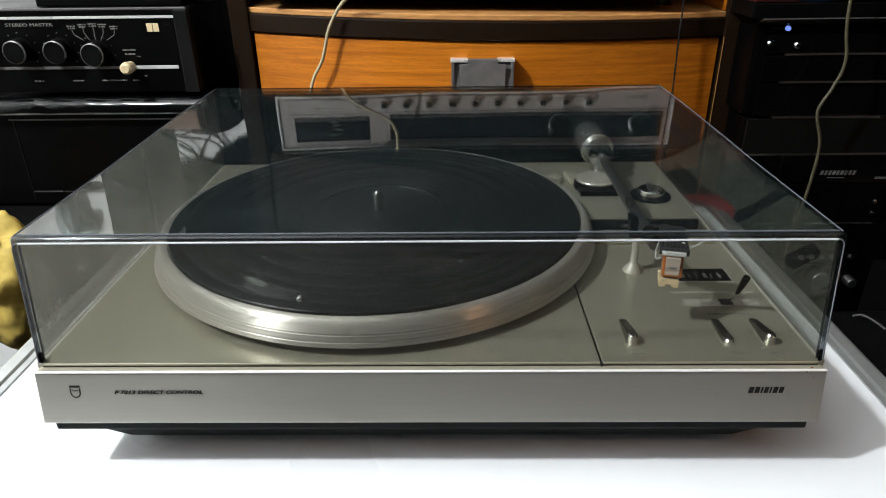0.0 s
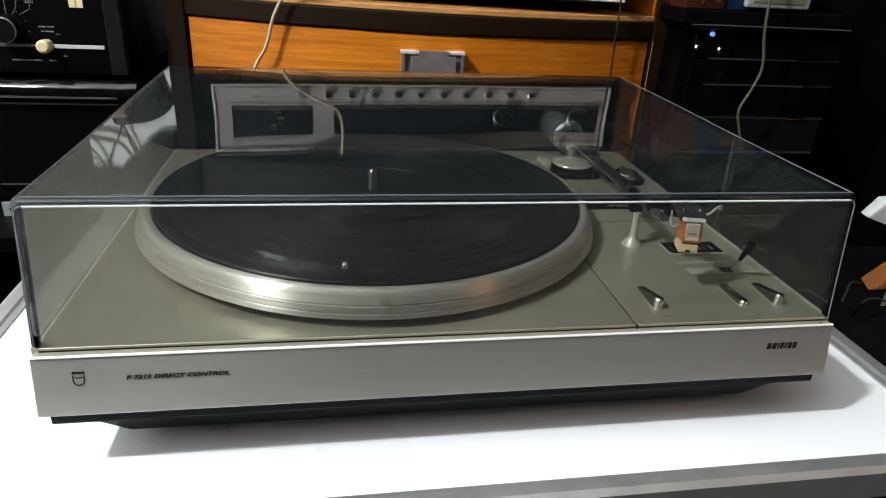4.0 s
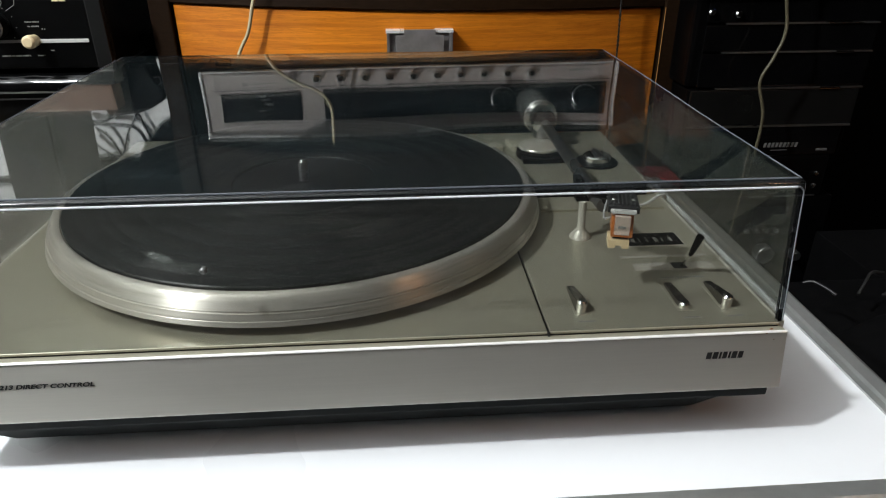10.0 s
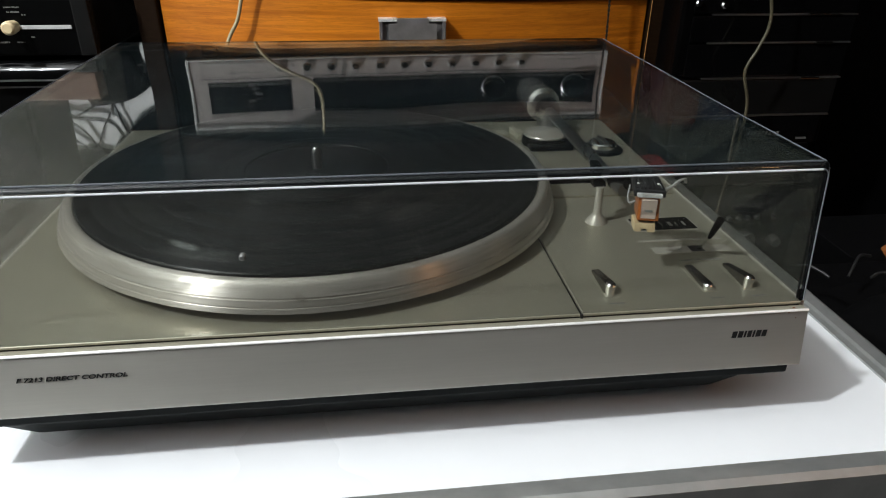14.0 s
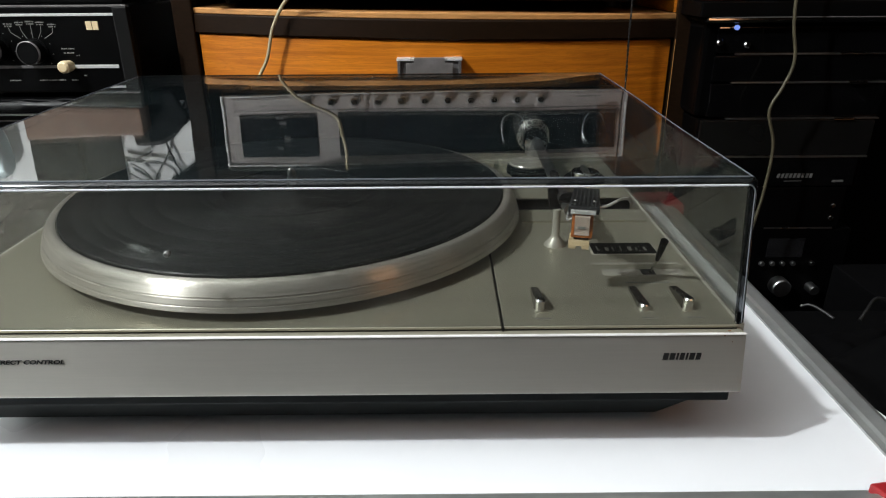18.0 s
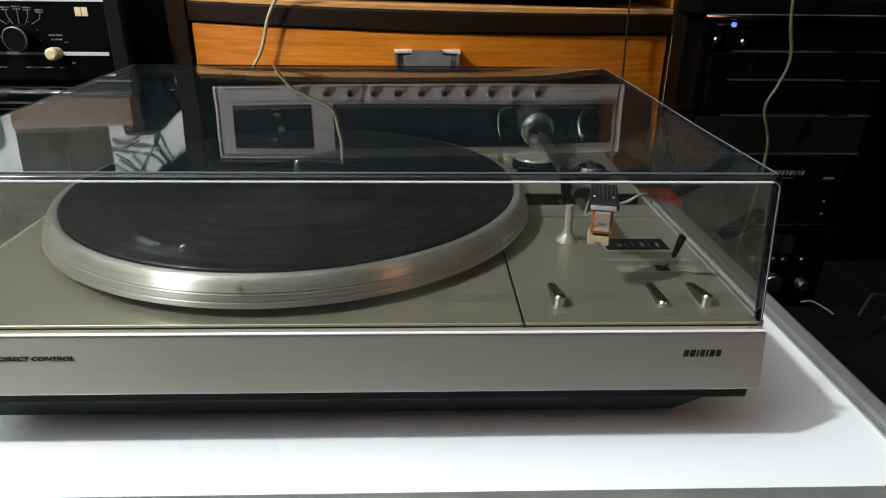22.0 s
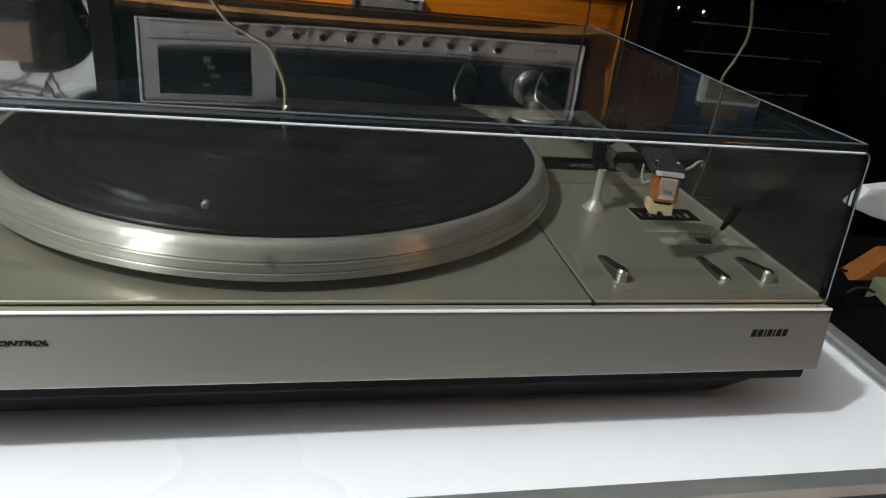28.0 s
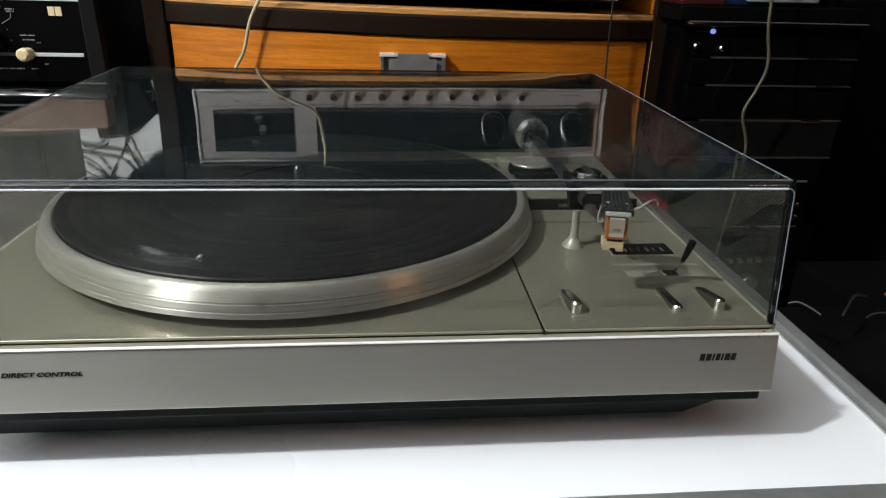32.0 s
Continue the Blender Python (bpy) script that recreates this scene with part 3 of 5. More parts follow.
part("nameplate", name, INK, front, "row of plain black strokes")

# deck plates
DZ = 0.0712
part("deck_plate", bx(-0.2175, 0.0963, 0.0042, 0.347, 0.0694, DZ, 0.0007, 3), DECK, turn, "champagne-grey lacquered deck plate")
ctrl = part("control_plate", bx(0.0977, 0.2175, 0.0042, 0.347, 0.0694, DZ, 0.0007, 3), DECK, turn, "champagne-grey control plate")
for sx in (-1, 1):
    part("side_rim", bx(min(sx * 0.2176, sx * 0.2212), max(sx * 0.2176, sx * 0.2212), 0.0060, 0.347, 0.0640, 0.0709, 0.0005), PALE, turn, "pale metal side rim")
part("seam", bx(-0.2170, 0.2170, 0.0046, 0.3465, 0.0686, 0.0693), INK, turn, "dark gap between the plates")

# platter
PC = (-0.0428, 0.1752, 0)
# Black filler makes the shade between platter and deck.
part("platter_shadow_gap", lathe([(0.150, DZ + 0.0001), (0.150, 0.0761)], PC, 96), BLACK, turn, "black drum filling the shaded gap under the platter")
platter = part("platter", lathe([(0.12, 0.0762), (0.1632, 0.0762), (0.1648, 0.0765), (0.1656, 0.0771), (0.1654, 0.0779), (0.1649, 0.0796), (0.1644, 0.0798), (0.1643, 0.0801), (0.1646, 0.0804), (0.1637, 0.0836), (0.1631, 0.0838), (0.1629, 0.0843), (0.1632, 0.0848), (0.1625, 0.0860),
                                 (0.1612, 0.0888), (0.1596, 0.0909), (0.1589, 0.0915), (0.1578, 0.0918), (0.1562, 0.0919), (0.1548, 0.0918), (0.1543, 0.0915), (0.1540, 0.0905), (0.02, 0.0905)], PC, 192), PLATTER, turn, "turned aluminium platter with bevelled rim", origin=(PC[0], PC[1], 0.0762), smooth=True, angle=32)
prof = [(0.1536, 0.0906), (0.1536, 0.0926), (0.1529, 0.0933), (0.1505, 0.0934)]
for r in (0.1450, 0.1335, 0.1265, 0.1105, 0.094, 0.066, 0.060):
    prof += [(r + 0.0018, 0.0934), (r + 0.0008, 0.09325), (r - 0.0008, 0.09325), (r - 0.0018, 0.0934)]
prof += [(0.05, 0.0933), (0.049, 0.0925), (0.004, 0.0925)]
part("platter_mat", lathe(prof, PC, 160), RUBBER, platter, "black ribbed rubber mat with pale streaks", origin=(PC[0], PC[1], 0.0906), smooth=True, angle=20)
part("spindle", lathe([(0.0035, 0.0925), (0.0035, 0.1035), (0.0030, 0.1060), (0.0016, 0.1075)], PC, 20), STEEL, platter, "thin steel centre spindle", smooth=True)

part("notch", bx(0.0964, 0.0976, 0.0034, 0.0046, 0.0688, DZ), INK, turn, "black notch where the plates meet")

# raised tonearm plate and its dark lettered front
pts = [(0.1195, 0.180), (0.2075, 0.180), (0.2105, 0.312), (0.083, 0.312), (0.098, 0.285), (0.112, 0.252), (0.1195, 0.215)]
armplate = part("tonearm_plate", prism(pts, 0.0100, "xy", DZ, 0.0006), DECK, turn, "raised champagne-grey tonearm plate")
strip = part("title_strip", bx(0.1198, 0.2072, 0.1775, 0.1798, DZ + 0.0005, 0.0806), BLACK, armplate, "black strip with small white lettering")
part("lettering", lettering("HIFI RECORD PLAYER", 0.0032, upright(0.1470, 0.1772, 0.0750), 1.25), GREYINK, strip)
part("ledge", bx(0.1235, 0.2125, 0.1535, 0.1772, DZ, 0.0728, 0.0004), DECK, ctrl)

# tonearm base, gimbal, weight, tube, headshell
arm = part("tonearm_base", lathe([(0.0192, 0.0813), (0.0195, 0.083), (0.0188, 0.0870), (0.0165, 0.0885)], (0.1405, 0.248, 0), 40), BLACK, turn, "black round tonearm base", smooth=True)
part("base_block", bx(0.1235, 0.1590, 0.2265, 0.243, 0.0813, 0.0855, 0.001), BLACK, arm)
part("collar", lathe([(0.0175, 0.0886), (0.0178, 0.0896), (0.0172, 0.0905), (0.012, 0.0912)], (0.1405, 0.248, 0), 40), PALE, arm, "pale round collar", smooth=True)
for lug in ([(0.0990, 0.2655), (0.1060, 0.2725), (0.1095, 0.2700), (0.1125, 0.2725), (0.1115, 0.2585), (0.1050, 0.2590)], [(0.1168, 0.2800), (0.1200, 0.2815), (0.1222, 0.2730), (0.1262, 0.2700), (0.1245, 0.2560), (0.1195, 0.2575), (0.1185, 0.2700)]):
    part("cueing_lug", prism(lug, 0.0050, "xy", 0.0813, 0.0006), LIFTMETAL, arm, "pale bent metal lug")
part("pillar", lathe([(0.009, 0.0905), (0.009, 0.104), (0.007, 0.106)], (0.1482, 0.272, 0), 24), STEEL, arm, smooth=True)
AX = 0.1478
wprof = [(0.0070, 0.0030), (0.0098, 0.0028), (0.0104, 0.0004), (0.0132, 0.0), (0.0140, 0.0010), (0.0140, 0.0075), (0.0131, 0.0085), (0.0131, 0.0100), (0.0136, 0.0108), (0.0136, 0.0190), (0.0129, 0.0200), (0.0129, 0.0212), (0.0133, 0.0222), (0.0131, 0.0330), (0.0124, 0.0345), (0.0124, 0.0358), (0.0127, 0.0368), (0.0122, 0.0450), (0.0108, 0.0468), (0.006, 0.0472)]
part("counterweight", lathe([(r * 1.06, h * 1.16 + 0.285) for r, h in wprof], (AX, 0, 0.1035), 40, "y"), WEIGHT, arm, "bright turned steel counterweight with shallow grooves", smooth=True)
part("gimbal", lathe([(0.003, 0.264), (0.0095, 0.266), (0.0105, 0.271), (0.0105, 0.279), (0.008, 0.2845)], (AX, 0, 0.1030), 32, "y"), CHROME, arm, "chromed bearing ring", smooth=True)
part("arm_tube", tube([(AX, 0.275, 0.1030), (0.1462, 0.2, 0.1036), (0.1445, 0.12, 0.1045), (0.1435, 0.098, 0.1055), (0.1425, 0.078, 0.1075)], 0.0040, 14), STEEL, arm, "slim steel arm tube", smooth=True)
YAW = math.radians(-14)


def turned(w, d):
    """Plan position of a point of the headshell: w across, d back from its front edge."""
    c, k = math.cos(YAW), math.sin(YAW)
    return 0.1415 + w * c - d * k, 0.0410 + w * k + d * c


def slab(w0, w1, d0, d1, z0, z1, front=0.0, slope=0.0, taper=0.0, bev=0.0004):
    """A block in the headshell's own axes; front tips its face back, slope lowers its far end."""
    lo = [turned(w0, d0) + (z0,), turned(w1, d0) + (z0,), turned(w1 - taper, d1) + (z0 - slope,), turned(w0 + taper, d1) + (z0 - slope,)]
    hi = [turned(w0, d0 + front) + (z1,), turned(w1, d0 + front) + (z1,), turned(w1 - taper, d1) + (z1 - slope,), turned(w0 + taper, d1) + (z1 - slope,)]
    return hull8(lo, hi, bev)


DARKMETAL = mat("dark_grey_metal", (0.045, 0.046, 0.05), 0.35, 0.4, 0.15, 80)
shell = part("headshell", slab(-0.0080, 0.0086, 0.0035, 0.036, 0.1172, 0.1208, 0.0, -0.0010, 0.001), DARKMETAL, turn, "dark grey metal headshell with ribbed top")
for k in range(7):
    w = -0.0070 + k * 0.0022
    part("rib", slab(w, w + 0.0009, 0.0060, 0.0320, 0.1205, 0.1218, 0.0, -0.0009, 0.0, 0.0002), DARKMETAL, shell)
for w in (-0.0048, 0.0056):
    sx, sy = turned(w, 0.0115)
    part("screw", lathe([(0.0014, 0.1204), (0.0014, 0.1221), (0.0008, 0.1226)], (sx, sy, 0), 12), CHROME, shell)
part("collar", tube([(0.1440, 0.098, 0.1062), (0.1465, 0.080, 0.1120), (0.1478, 0.071, 0.1150)], 0.0056, 16), GLOSSBLACK, shell, smooth=True)
part("finger_lift", tube([turned(0.0070, 0.012) + (0.1180,), (0.1580, 0.0530, 0.1190), (0.1650, 0.0580, 0.1205), (0.1715, 0.0640, 0.1190), (0.1745, 0.0680, 0.1155)], 0.0008, 8), BRIGHT, shell, "curved bright finger lift", smooth=True)
cart = part("cartridge", slab(-0.0056, 0.0058, -0.0012, 0.0150, 0.1052, 0.1176, 0.0040, 0.0, 0.0004), ORANGE, shell, "amber plastic cartridge")
part("cap", slab(-0.0066, 0.0068, 0.0008, 0.0052, 0.1177, 0.1196, 0.0006), BRIGHT, cart, "bright metal cap")
part("face_label", slab(-0.0040, 0.0040, -0.0012, -0.0006, 0.1066, 0.1168, 0.0033, 0.0, 0.0, 0.0001), LABEL, cart, "faded silver face label")
part("label_print", slab(-0.0022, 0.0020, -0.0010, -0.0004, 0.1103, 0.1126, 0.0008, 0.0, 0.0, 0.0), GREYINK, cart, "small grey print")
part("stylus_neck", slab(-0.0042, 0.0040, 0.0008, 0.0120, 0.1030, 0.1053), BLACK, cart)
stylus = part("stylus_holder", slab(-0.0066, 0.0046, -0.0020, 0.0105, 0.1006, 0.1036, 0.0014), BONE, cart, "ivory stylus holder")
for w0, w1 in ((-0.0066, -0.0026), (0.0006, 0.0046)):
    part("holder_foot", slab(w0, w1, -0.0024, 0.0095, 0.0990, 0.1007, 0.0004), BONE, stylus)
part("lead", tube([turned(-0.0058, 0.010) + (0.1120,), turned(-0.0082, 0.013) + (0.1095,), turned(-0.0088, 0.018) + (0.1110,), turned(-0.0070, 0.026) + (0.1150,)], 0.0006, 6), WHITECABLE, cart)

# arm rest
rest = part("arm_rest", lathe([(0.0072, DZ), (0.0070, 0.0720), (0.0036, 0.0762), (0.0026, 0.0780), (0.0025, 0.096)], (0.1408, 0.1125, 0), 32), PALE, turn, "pale metal arm rest with flared foot", smooth=True)
part("clip", hull8([(0.1365, 0.113, 0.0955), (0.1452, 0.113, 0.0955), (0.1452, 0.120, 0.0955), (0.1365, 0.120, 0.0955)],
                   [(0.1345, 0.112, 0.1115), (0.1398, 0.112, 0.1115), (0.1398, 0.121, 0.1115), (0.1345, 0.121, 0.1115)], 0.0008), BLACK, rest, "black arm clip")

# anti-skating dial
dial = part("antiskate_dial", lathe([(0.0168, 0.0813), (0.0168, 0.0828), (0.0160, 0.0836)], (0.1825, 0.2265, 0), 40), BLACK, turn, "black anti-skating dial", smooth=True)
part("knob", lathe([(0.0115, 0.0837), (0.0112, 0.0875), (0.010, 0.0885)], (0.1825, 0.2265, 0), 32), CHROME, dial, "chromed dial knob", smooth=True)
part("pointer", bx(0.1805, 0.1845, 0.2165, 0.2365, 0.0886, 0.0905, 0.0005), STEEL, dial)

# scale window
win = part("scale_window", bx(0.1620, 0.2046, 0.0945, 0.1140, DZ, 0.0716, 0.0003), PALE, ctrl, "pale metal window frame")
part("scale", bx(0.1630, 0.2035, 0.0955, 0.1130, 0.0716, 0.0719), BLACK, win, "black scale with pale figures")
fig = bmesh.new()
for k, (w, h) in enumerate(((0.0005, 0.007), (0.0022, 0.005), (0.0005, 0.006), (0.0005, 0.007), (0.0022, 0.006), (0.0005, 0.005), (0.0016, 0.006))):
    bx(0.1665 + k * 0.0050, 0.1665 + k * 0.0050 + w, 0.1000, 0.1000 + h, 0.0719, 0.07205, 0, 2, fig)
part("figures", fig, GREYINK, win)
# cueing slot and lever
slot = part("lever_slot", bx(0.1622, 0.2102, 0.0640, 0.0722, DZ, 0.0714, 0.0001), PALE, ctrl, "pale recessed lever track")
part("slot_border", bx(0.1580, 0.2115, 0.0800, 0.0822, DZ, 0.0715, 0.0001), PALE, ctrl)
lever = part("cue_lever", tube([(0.1905, 0.0680, 0.0708), (0.1903, 0.0575, 0.0848)], 0.0011, 10, 1), CHROME, ctrl, "thin chromed cueing lever", smooth=True)
part("lever_opening", bx(0.1852, 0.1932, 0.0645, 0.0718, 0.0714, 0.0717), INK, ctrl)
part("grip", tube([(0.1903, 0.0580, 0.0838), (0.1905, 0.0555, 0.0892), (0.1908, 0.0512, 0.0985)], 0.0012, 12, 6, 0.0023), BLACK, lever, "black tapered lever grip", smooth=True)
words = bmesh.new()
for x, w in ((0.1722, 0.0085), (0.1822, 0.0165)):
    bx(x, x + w, 0.0535, 0.0549, DZ, DZ + 0.0002, 0, 2, words)
part("wording", words, GREYINK, ctrl, "small faded print")


def finger_switch(x, up):
    """A chromed wedge: a narrow tongue that rises to a rounded thumb end."""
    h = 0.0062 if up else 0.0028
    b = hull8([(x - 0.0033, 0.0225, DZ), (x + 0.0033, 0.0225, DZ), (x + 0.0024, 0.0470, DZ), (x - 0.0024, 0.0470, DZ)],
              [(x - 0.0029, 0.0225, DZ + h), (x + 0.0029, 0.0225, DZ + h), (x + 0.0021, 0.0466, DZ + 0.0016), (x - 0.0021, 0.0466, DZ + 0.0016)], 0.0005)
    sw = part("switch_lever", b, BLADE, ctrl, "chromed wedge switch lever")
    part("thumb_end", lathe([(0.0028, DZ), (0.0028, DZ + h - 0.0006), (0.0020, DZ + h + 0.0004)], (x, 0.0224, 0), 24), CHROME, sw, smooth=True)
    part("track", bx(x - 0.0042, x + 0.0042, 0.0185, 0.0470, DZ, DZ + 0.0002), DECK, sw)
    bars = bx(x - 0.004, x + 0.005, 0.0115, 0.0126, DZ, DZ + 0.0002)
    part("caption", bars, GREYINK, sw, "tiny faded caption")


for sx, up in ((0.1182, True), (0.1740, False), (0.1972, True)):
    finger_switch(sx, up)
part("scratch", prism([(0.0700, 0.0335), (0.0712, 0.0350), (0.0775, 0.0400), (0.0768, 0.0385)], 0.0001, "xy", DZ), GREYINK, turn, "small dark scuff")
for sx, sz, w in ((0.2105, 0.0697, 0.0016), (0.2085, 0.0672, 0.0010), (0.2128, 0.0640, 0.0006)):
    part("chip", front_prism([(sx, sz), (sx + w, sz + 0.0001), (sx + w * 0.9, sz + 0.0004), (sx + 0.0002, sz + 0.0005)]), BROWN, front, "tiny brown chip")

# the lid: a shell of clear acrylic with rounded edges and a top that is slightly crowned
LZ0, LZ1 = 0.0714, 0.1472
T = 0.0028


def crown(y):
    """How far the lid's top rises behind its front edge: flat, then a gentle slope that levels off and lifts again at the back."""
    knots = ((0.0, 0.0), (0.09, 0.0), (0.15, 0.016), (0.20, 0.013), (0.29, 0.0), (0.36, 0.006))
    rise = 0.0
    for (y0, s0), (y1, s1) in zip(knots, knots[1:]):
        w = min(max(y - y0, 0.0), y1 - y0)
        rise += s0 * w + (s1 - s0) * w * w / (2 * (y1 - y0))
    return rise


def lid_outline(k, inset, radius=0.0055, side=22, arc=5):
    """Right half of the lid's outline at the foot (k = 0) or the top (k = 1), from its front to its back."""
    x, y0, y1 = 0.2215 - 0.0037 * k - inset, 0.0042 + 0.0042 * k + inset, 0.3525 - 0.003 * k - inset
    r = max(radius - inset, 0.0012)
    pts = [(x - r + r * math.sin(i * math.pi / 2 / arc), y0 + r - r * math.cos(i * math.pi / 2 / arc)) for i in range(arc + 1)]
    pts += [(x, y0 + r + (y1 - y0 - 2 * r) * i / side) for i in range(1, side)]
    return pts + [(x - r + r * math.cos(i * math.pi / 2 / arc), y1 - r + r * math.sin(i * math.pi / 2 / arc)) for i in range(arc + 1)]


def lid_ring(b, k, inset, z, radius=0.0055):
    right = [b.verts.new((x, y, z + k * crown(y))) for x, y in lid_outline(k, inset, radius)]
    left = [b.verts.new((-x, y, z + k * crown(y))) for x, y in lid_outline(k, inset, radius)]
    return right, left


b = bmesh.new()
ROUND = 0.0030
rings = [lid_ring(b, 0, 0, LZ0), lid_ring(b, 1, 0, LZ1 - ROUND)]
for i in range(1, 5):
    a = i * math.pi / 8
    rings.append(lid_ring(b, 1, ROUND * (1 - math.cos(a)), LZ1 - ROUND + ROUND * math.sin(a)))
rings.append(lid_ring(b, 1, ROUND + 0.0006, LZ1))
outer_top = len(rings) - 1
rings += [lid_ring(b, 1, ROUND + 0.0006, LZ1 - T), lid_ring(b, 1, ROUND, LZ1 - T), lid_ring(b, 1, T, LZ1 - ROUND), lid_ring(b, 0, T, LZ0)]
for n, (lo, hi) in enumerate(zip(rings, rings[1:])):
    if n == outer_top:
        continue
    loop_lo, loop_hi = lo[0] + lo[1][::-1], hi[0] + hi[1][::-1]
    for i in range(len(loop_lo)):
        j = (i + 1) % len(loop_lo)
        b.faces.new((loop_lo[i], loop_lo[j], loop_hi[j], loop_hi[i]))
for right, left in (rings[outer_top], rings[outer_top + 1]):
    for i in range(len(right) - 1):
        b.faces.new((right[i], right[i + 1], left[i + 1], left[i]))
lo, hi = rings[-1], rings[0]
loop_lo, loop_hi = lo[0] + lo[1][::-1], hi[0] + hi[1][::-1]
for i in range(len(loop_lo)):
    j = (i + 1) % len(loop_lo)
    b.faces.new((loop_lo[i], loop_lo[j], loop_hi[j], loop_hi[i]))
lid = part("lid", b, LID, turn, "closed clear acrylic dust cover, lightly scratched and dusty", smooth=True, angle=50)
lid.visible_shadow = False
for m in (HAZYWALL, LIDWALL, LIDROUND):
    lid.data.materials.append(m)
for poly in lid.data.polygons:
    nx, ny, nz = (abs(v) for v in poly.normal)
    if nz > 0.985:
        poly.material_index = 0
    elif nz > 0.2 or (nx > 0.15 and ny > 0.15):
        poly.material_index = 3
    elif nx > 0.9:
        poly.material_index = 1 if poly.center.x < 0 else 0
    else:
        poly.material_index = 2


def corner_line(sx, inset, drop, out):
    """A line from the front edge round a front corner and down to the lid's foot."""
    foot, head = 0.2182 - inset, 0.2150 - inset
    pts = [(head - 0.0040, 0.0084 - out, LZ1 - drop)]
    for i in range(1, 5):
        a = i * math.pi / 8
        pts.append((head - 0.0040 + 0.0040 * math.sin(a), 0.0084 - out - 0.0002 * (1 - math.cos(a)), LZ1 - drop - 0.0040 * (1 - math.cos(a))))
    for f in (0.75, 0.5, 0.25, 0.0):
        pts.append((foot + (head - foot) * f, 0.0042 + 0.0042 * f - out, LZ0 + 0.001 + (LZ1 - drop - 0.0055 - LZ0) * f))
    return [(sx * x, y, z) for x, y, z in pts]


# Thin tubes draw the highlights along the lid's edges.
part("front_glint", tube([(-0.2112, 0.0081, LZ1 - 0.0030), (0.2112, 0.0081, LZ1 - 0.0030)], 0.00058, 8, 1), LIDLIGHT, lid, "bright line for the glint inside the front edge", smooth=True)
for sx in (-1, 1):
    part("corner_line", tube(corner_line(sx, 0.0, 0.0027, 0.0003), 0.00036, 8, 1), CORNERLIGHT, lid, "grey line for the glint inside the corner", smooth=True)
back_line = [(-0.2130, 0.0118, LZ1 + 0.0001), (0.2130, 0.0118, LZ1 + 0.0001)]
part("top_edge_glint", tube(back_line, 0.0006, 8, 1), LIDSIDE, lid, "grey line for the glint along the front edge", smooth=True)
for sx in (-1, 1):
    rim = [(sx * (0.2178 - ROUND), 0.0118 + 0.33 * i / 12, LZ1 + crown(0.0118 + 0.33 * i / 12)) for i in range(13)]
    part("top_edge_glint", tube(rim, 0.0004, 8, 1), LIDSIDE, lid, "grey line for the glint along the side edge", smooth=True)
    part("corner_buffer", bx(sx * 0.2182 - 0.0014, sx * 0.2182 + 0.0014, 0.0052, 0.0080, DZ + 0.0001, 0.0768, 0.0006), BLACK, lid, "small black rubber buffer")
part("rear_wall", hull8([(-0.2180, 0.3455, 0.0716), (0.2180, 0.3455, 0.0716), (0.2180, 0.3480, 0.0716), (-0.2180, 0.3480, 0.0716)], [(-0.2140, 0.3430, 0.1430), (0.2140, 0.3430, 0.1430), (0.2140, 0.3455, 0.1430), (-0.2140, 0.3455, 0.1430)]), SATINBLACK, lid, "opaque black rear wall")
for hx in (-0.15, 0.15):
    part("hinge", bx(hx - 0.02, hx + 0.02, 0.353, 0.362, 0.055, 0.085, 0.002), BLACK, lid, "black rear hinge")
part("bumper", lathe([(0.0010, 0.0025), (0.0017, 0.0034), (0.0014, 0.0058)], (-0.067, 0.0, 0.113), 16, "y"), CLEARDOT, lid, "small pale rubber dot")

# ---- the teak cabinet behind: a bowed front, a little out of level ----
cab = thing("cabinet", "teak cabinet with dark frame, bowed drawer front and open radio shelf", "cabinet", (0.06, 0.72, FLOOR))


def bow(x):
    return 0.0 + 0.060 * ((x - 0.06) / 0.307) ** 2


def tilt(x):
    return -0.018 * (x - 0.06)


def bowed(x0, x1, y0, y1, z0, z1, bev=0.0, flat_back=True, n=28, ripple=0.0):
    """A strip whose front follows the cabinet's bow."""
    b = bmesh.new()
    rows = []
    for i in range(n + 1):
        x = x0 + (x1 - x0) * i / n
        yf, yb = y0 + bow(x), (y1 if flat_back else y1 + bow(x))
        w = ripple * noise.fractal(Vector((x * 9, z0 * 50, 0)), 1.0, 2.0, 3)
        rows.append([b.verts.new(p) for p in ((x, yf + bev, z0 + tilt(x) + w), (x, yf, z0 + bev + tilt(x) + w), (x, yf, z1 - bev + tilt(x)), (x, yf + bev, z1 + tilt(x)), (x, yb, z1 + tilt(x)), (x, yb, z0 + tilt(x)))])
    for lo, hi in zip(rows, rows[1:]):
        for k in range(6):
            b.faces.new((lo[k], lo[(k + 1) % 6], hi[(k + 1) % 6], hi[k]))
    b.faces.new(rows[0][::-1])
    b.faces.new(rows[-1])
    return b


for x0, x1 in ((-0.2725, -0.2475), (0.3685, 0.3945)):
    part("side_post", bx(x0, x1, 0.597, 0.98, FLOOR, 0.62, 0.002), DARKWOOD, cab)
part("edge_band", bx(0.3687, 0.3693, 0.5960, 0.5969, -0.30, 0.155, 0.0001), LIPWOOD, cab, "pale edge of the post")
part("rail", bowed(-0.2473, 0.3683, 0.540, 0.66, 0.1612, 0.1842, 0.0015, ripple=0.0012), DARKWOOD, cab, "dark walnut rail")
part("shelf", bowed(-0.2473, 0.3683, 0.5425, 0.97, 0.1844, 0.1915, 0.001), LIPWOOD, cab, "teak shelf with pale front edge")
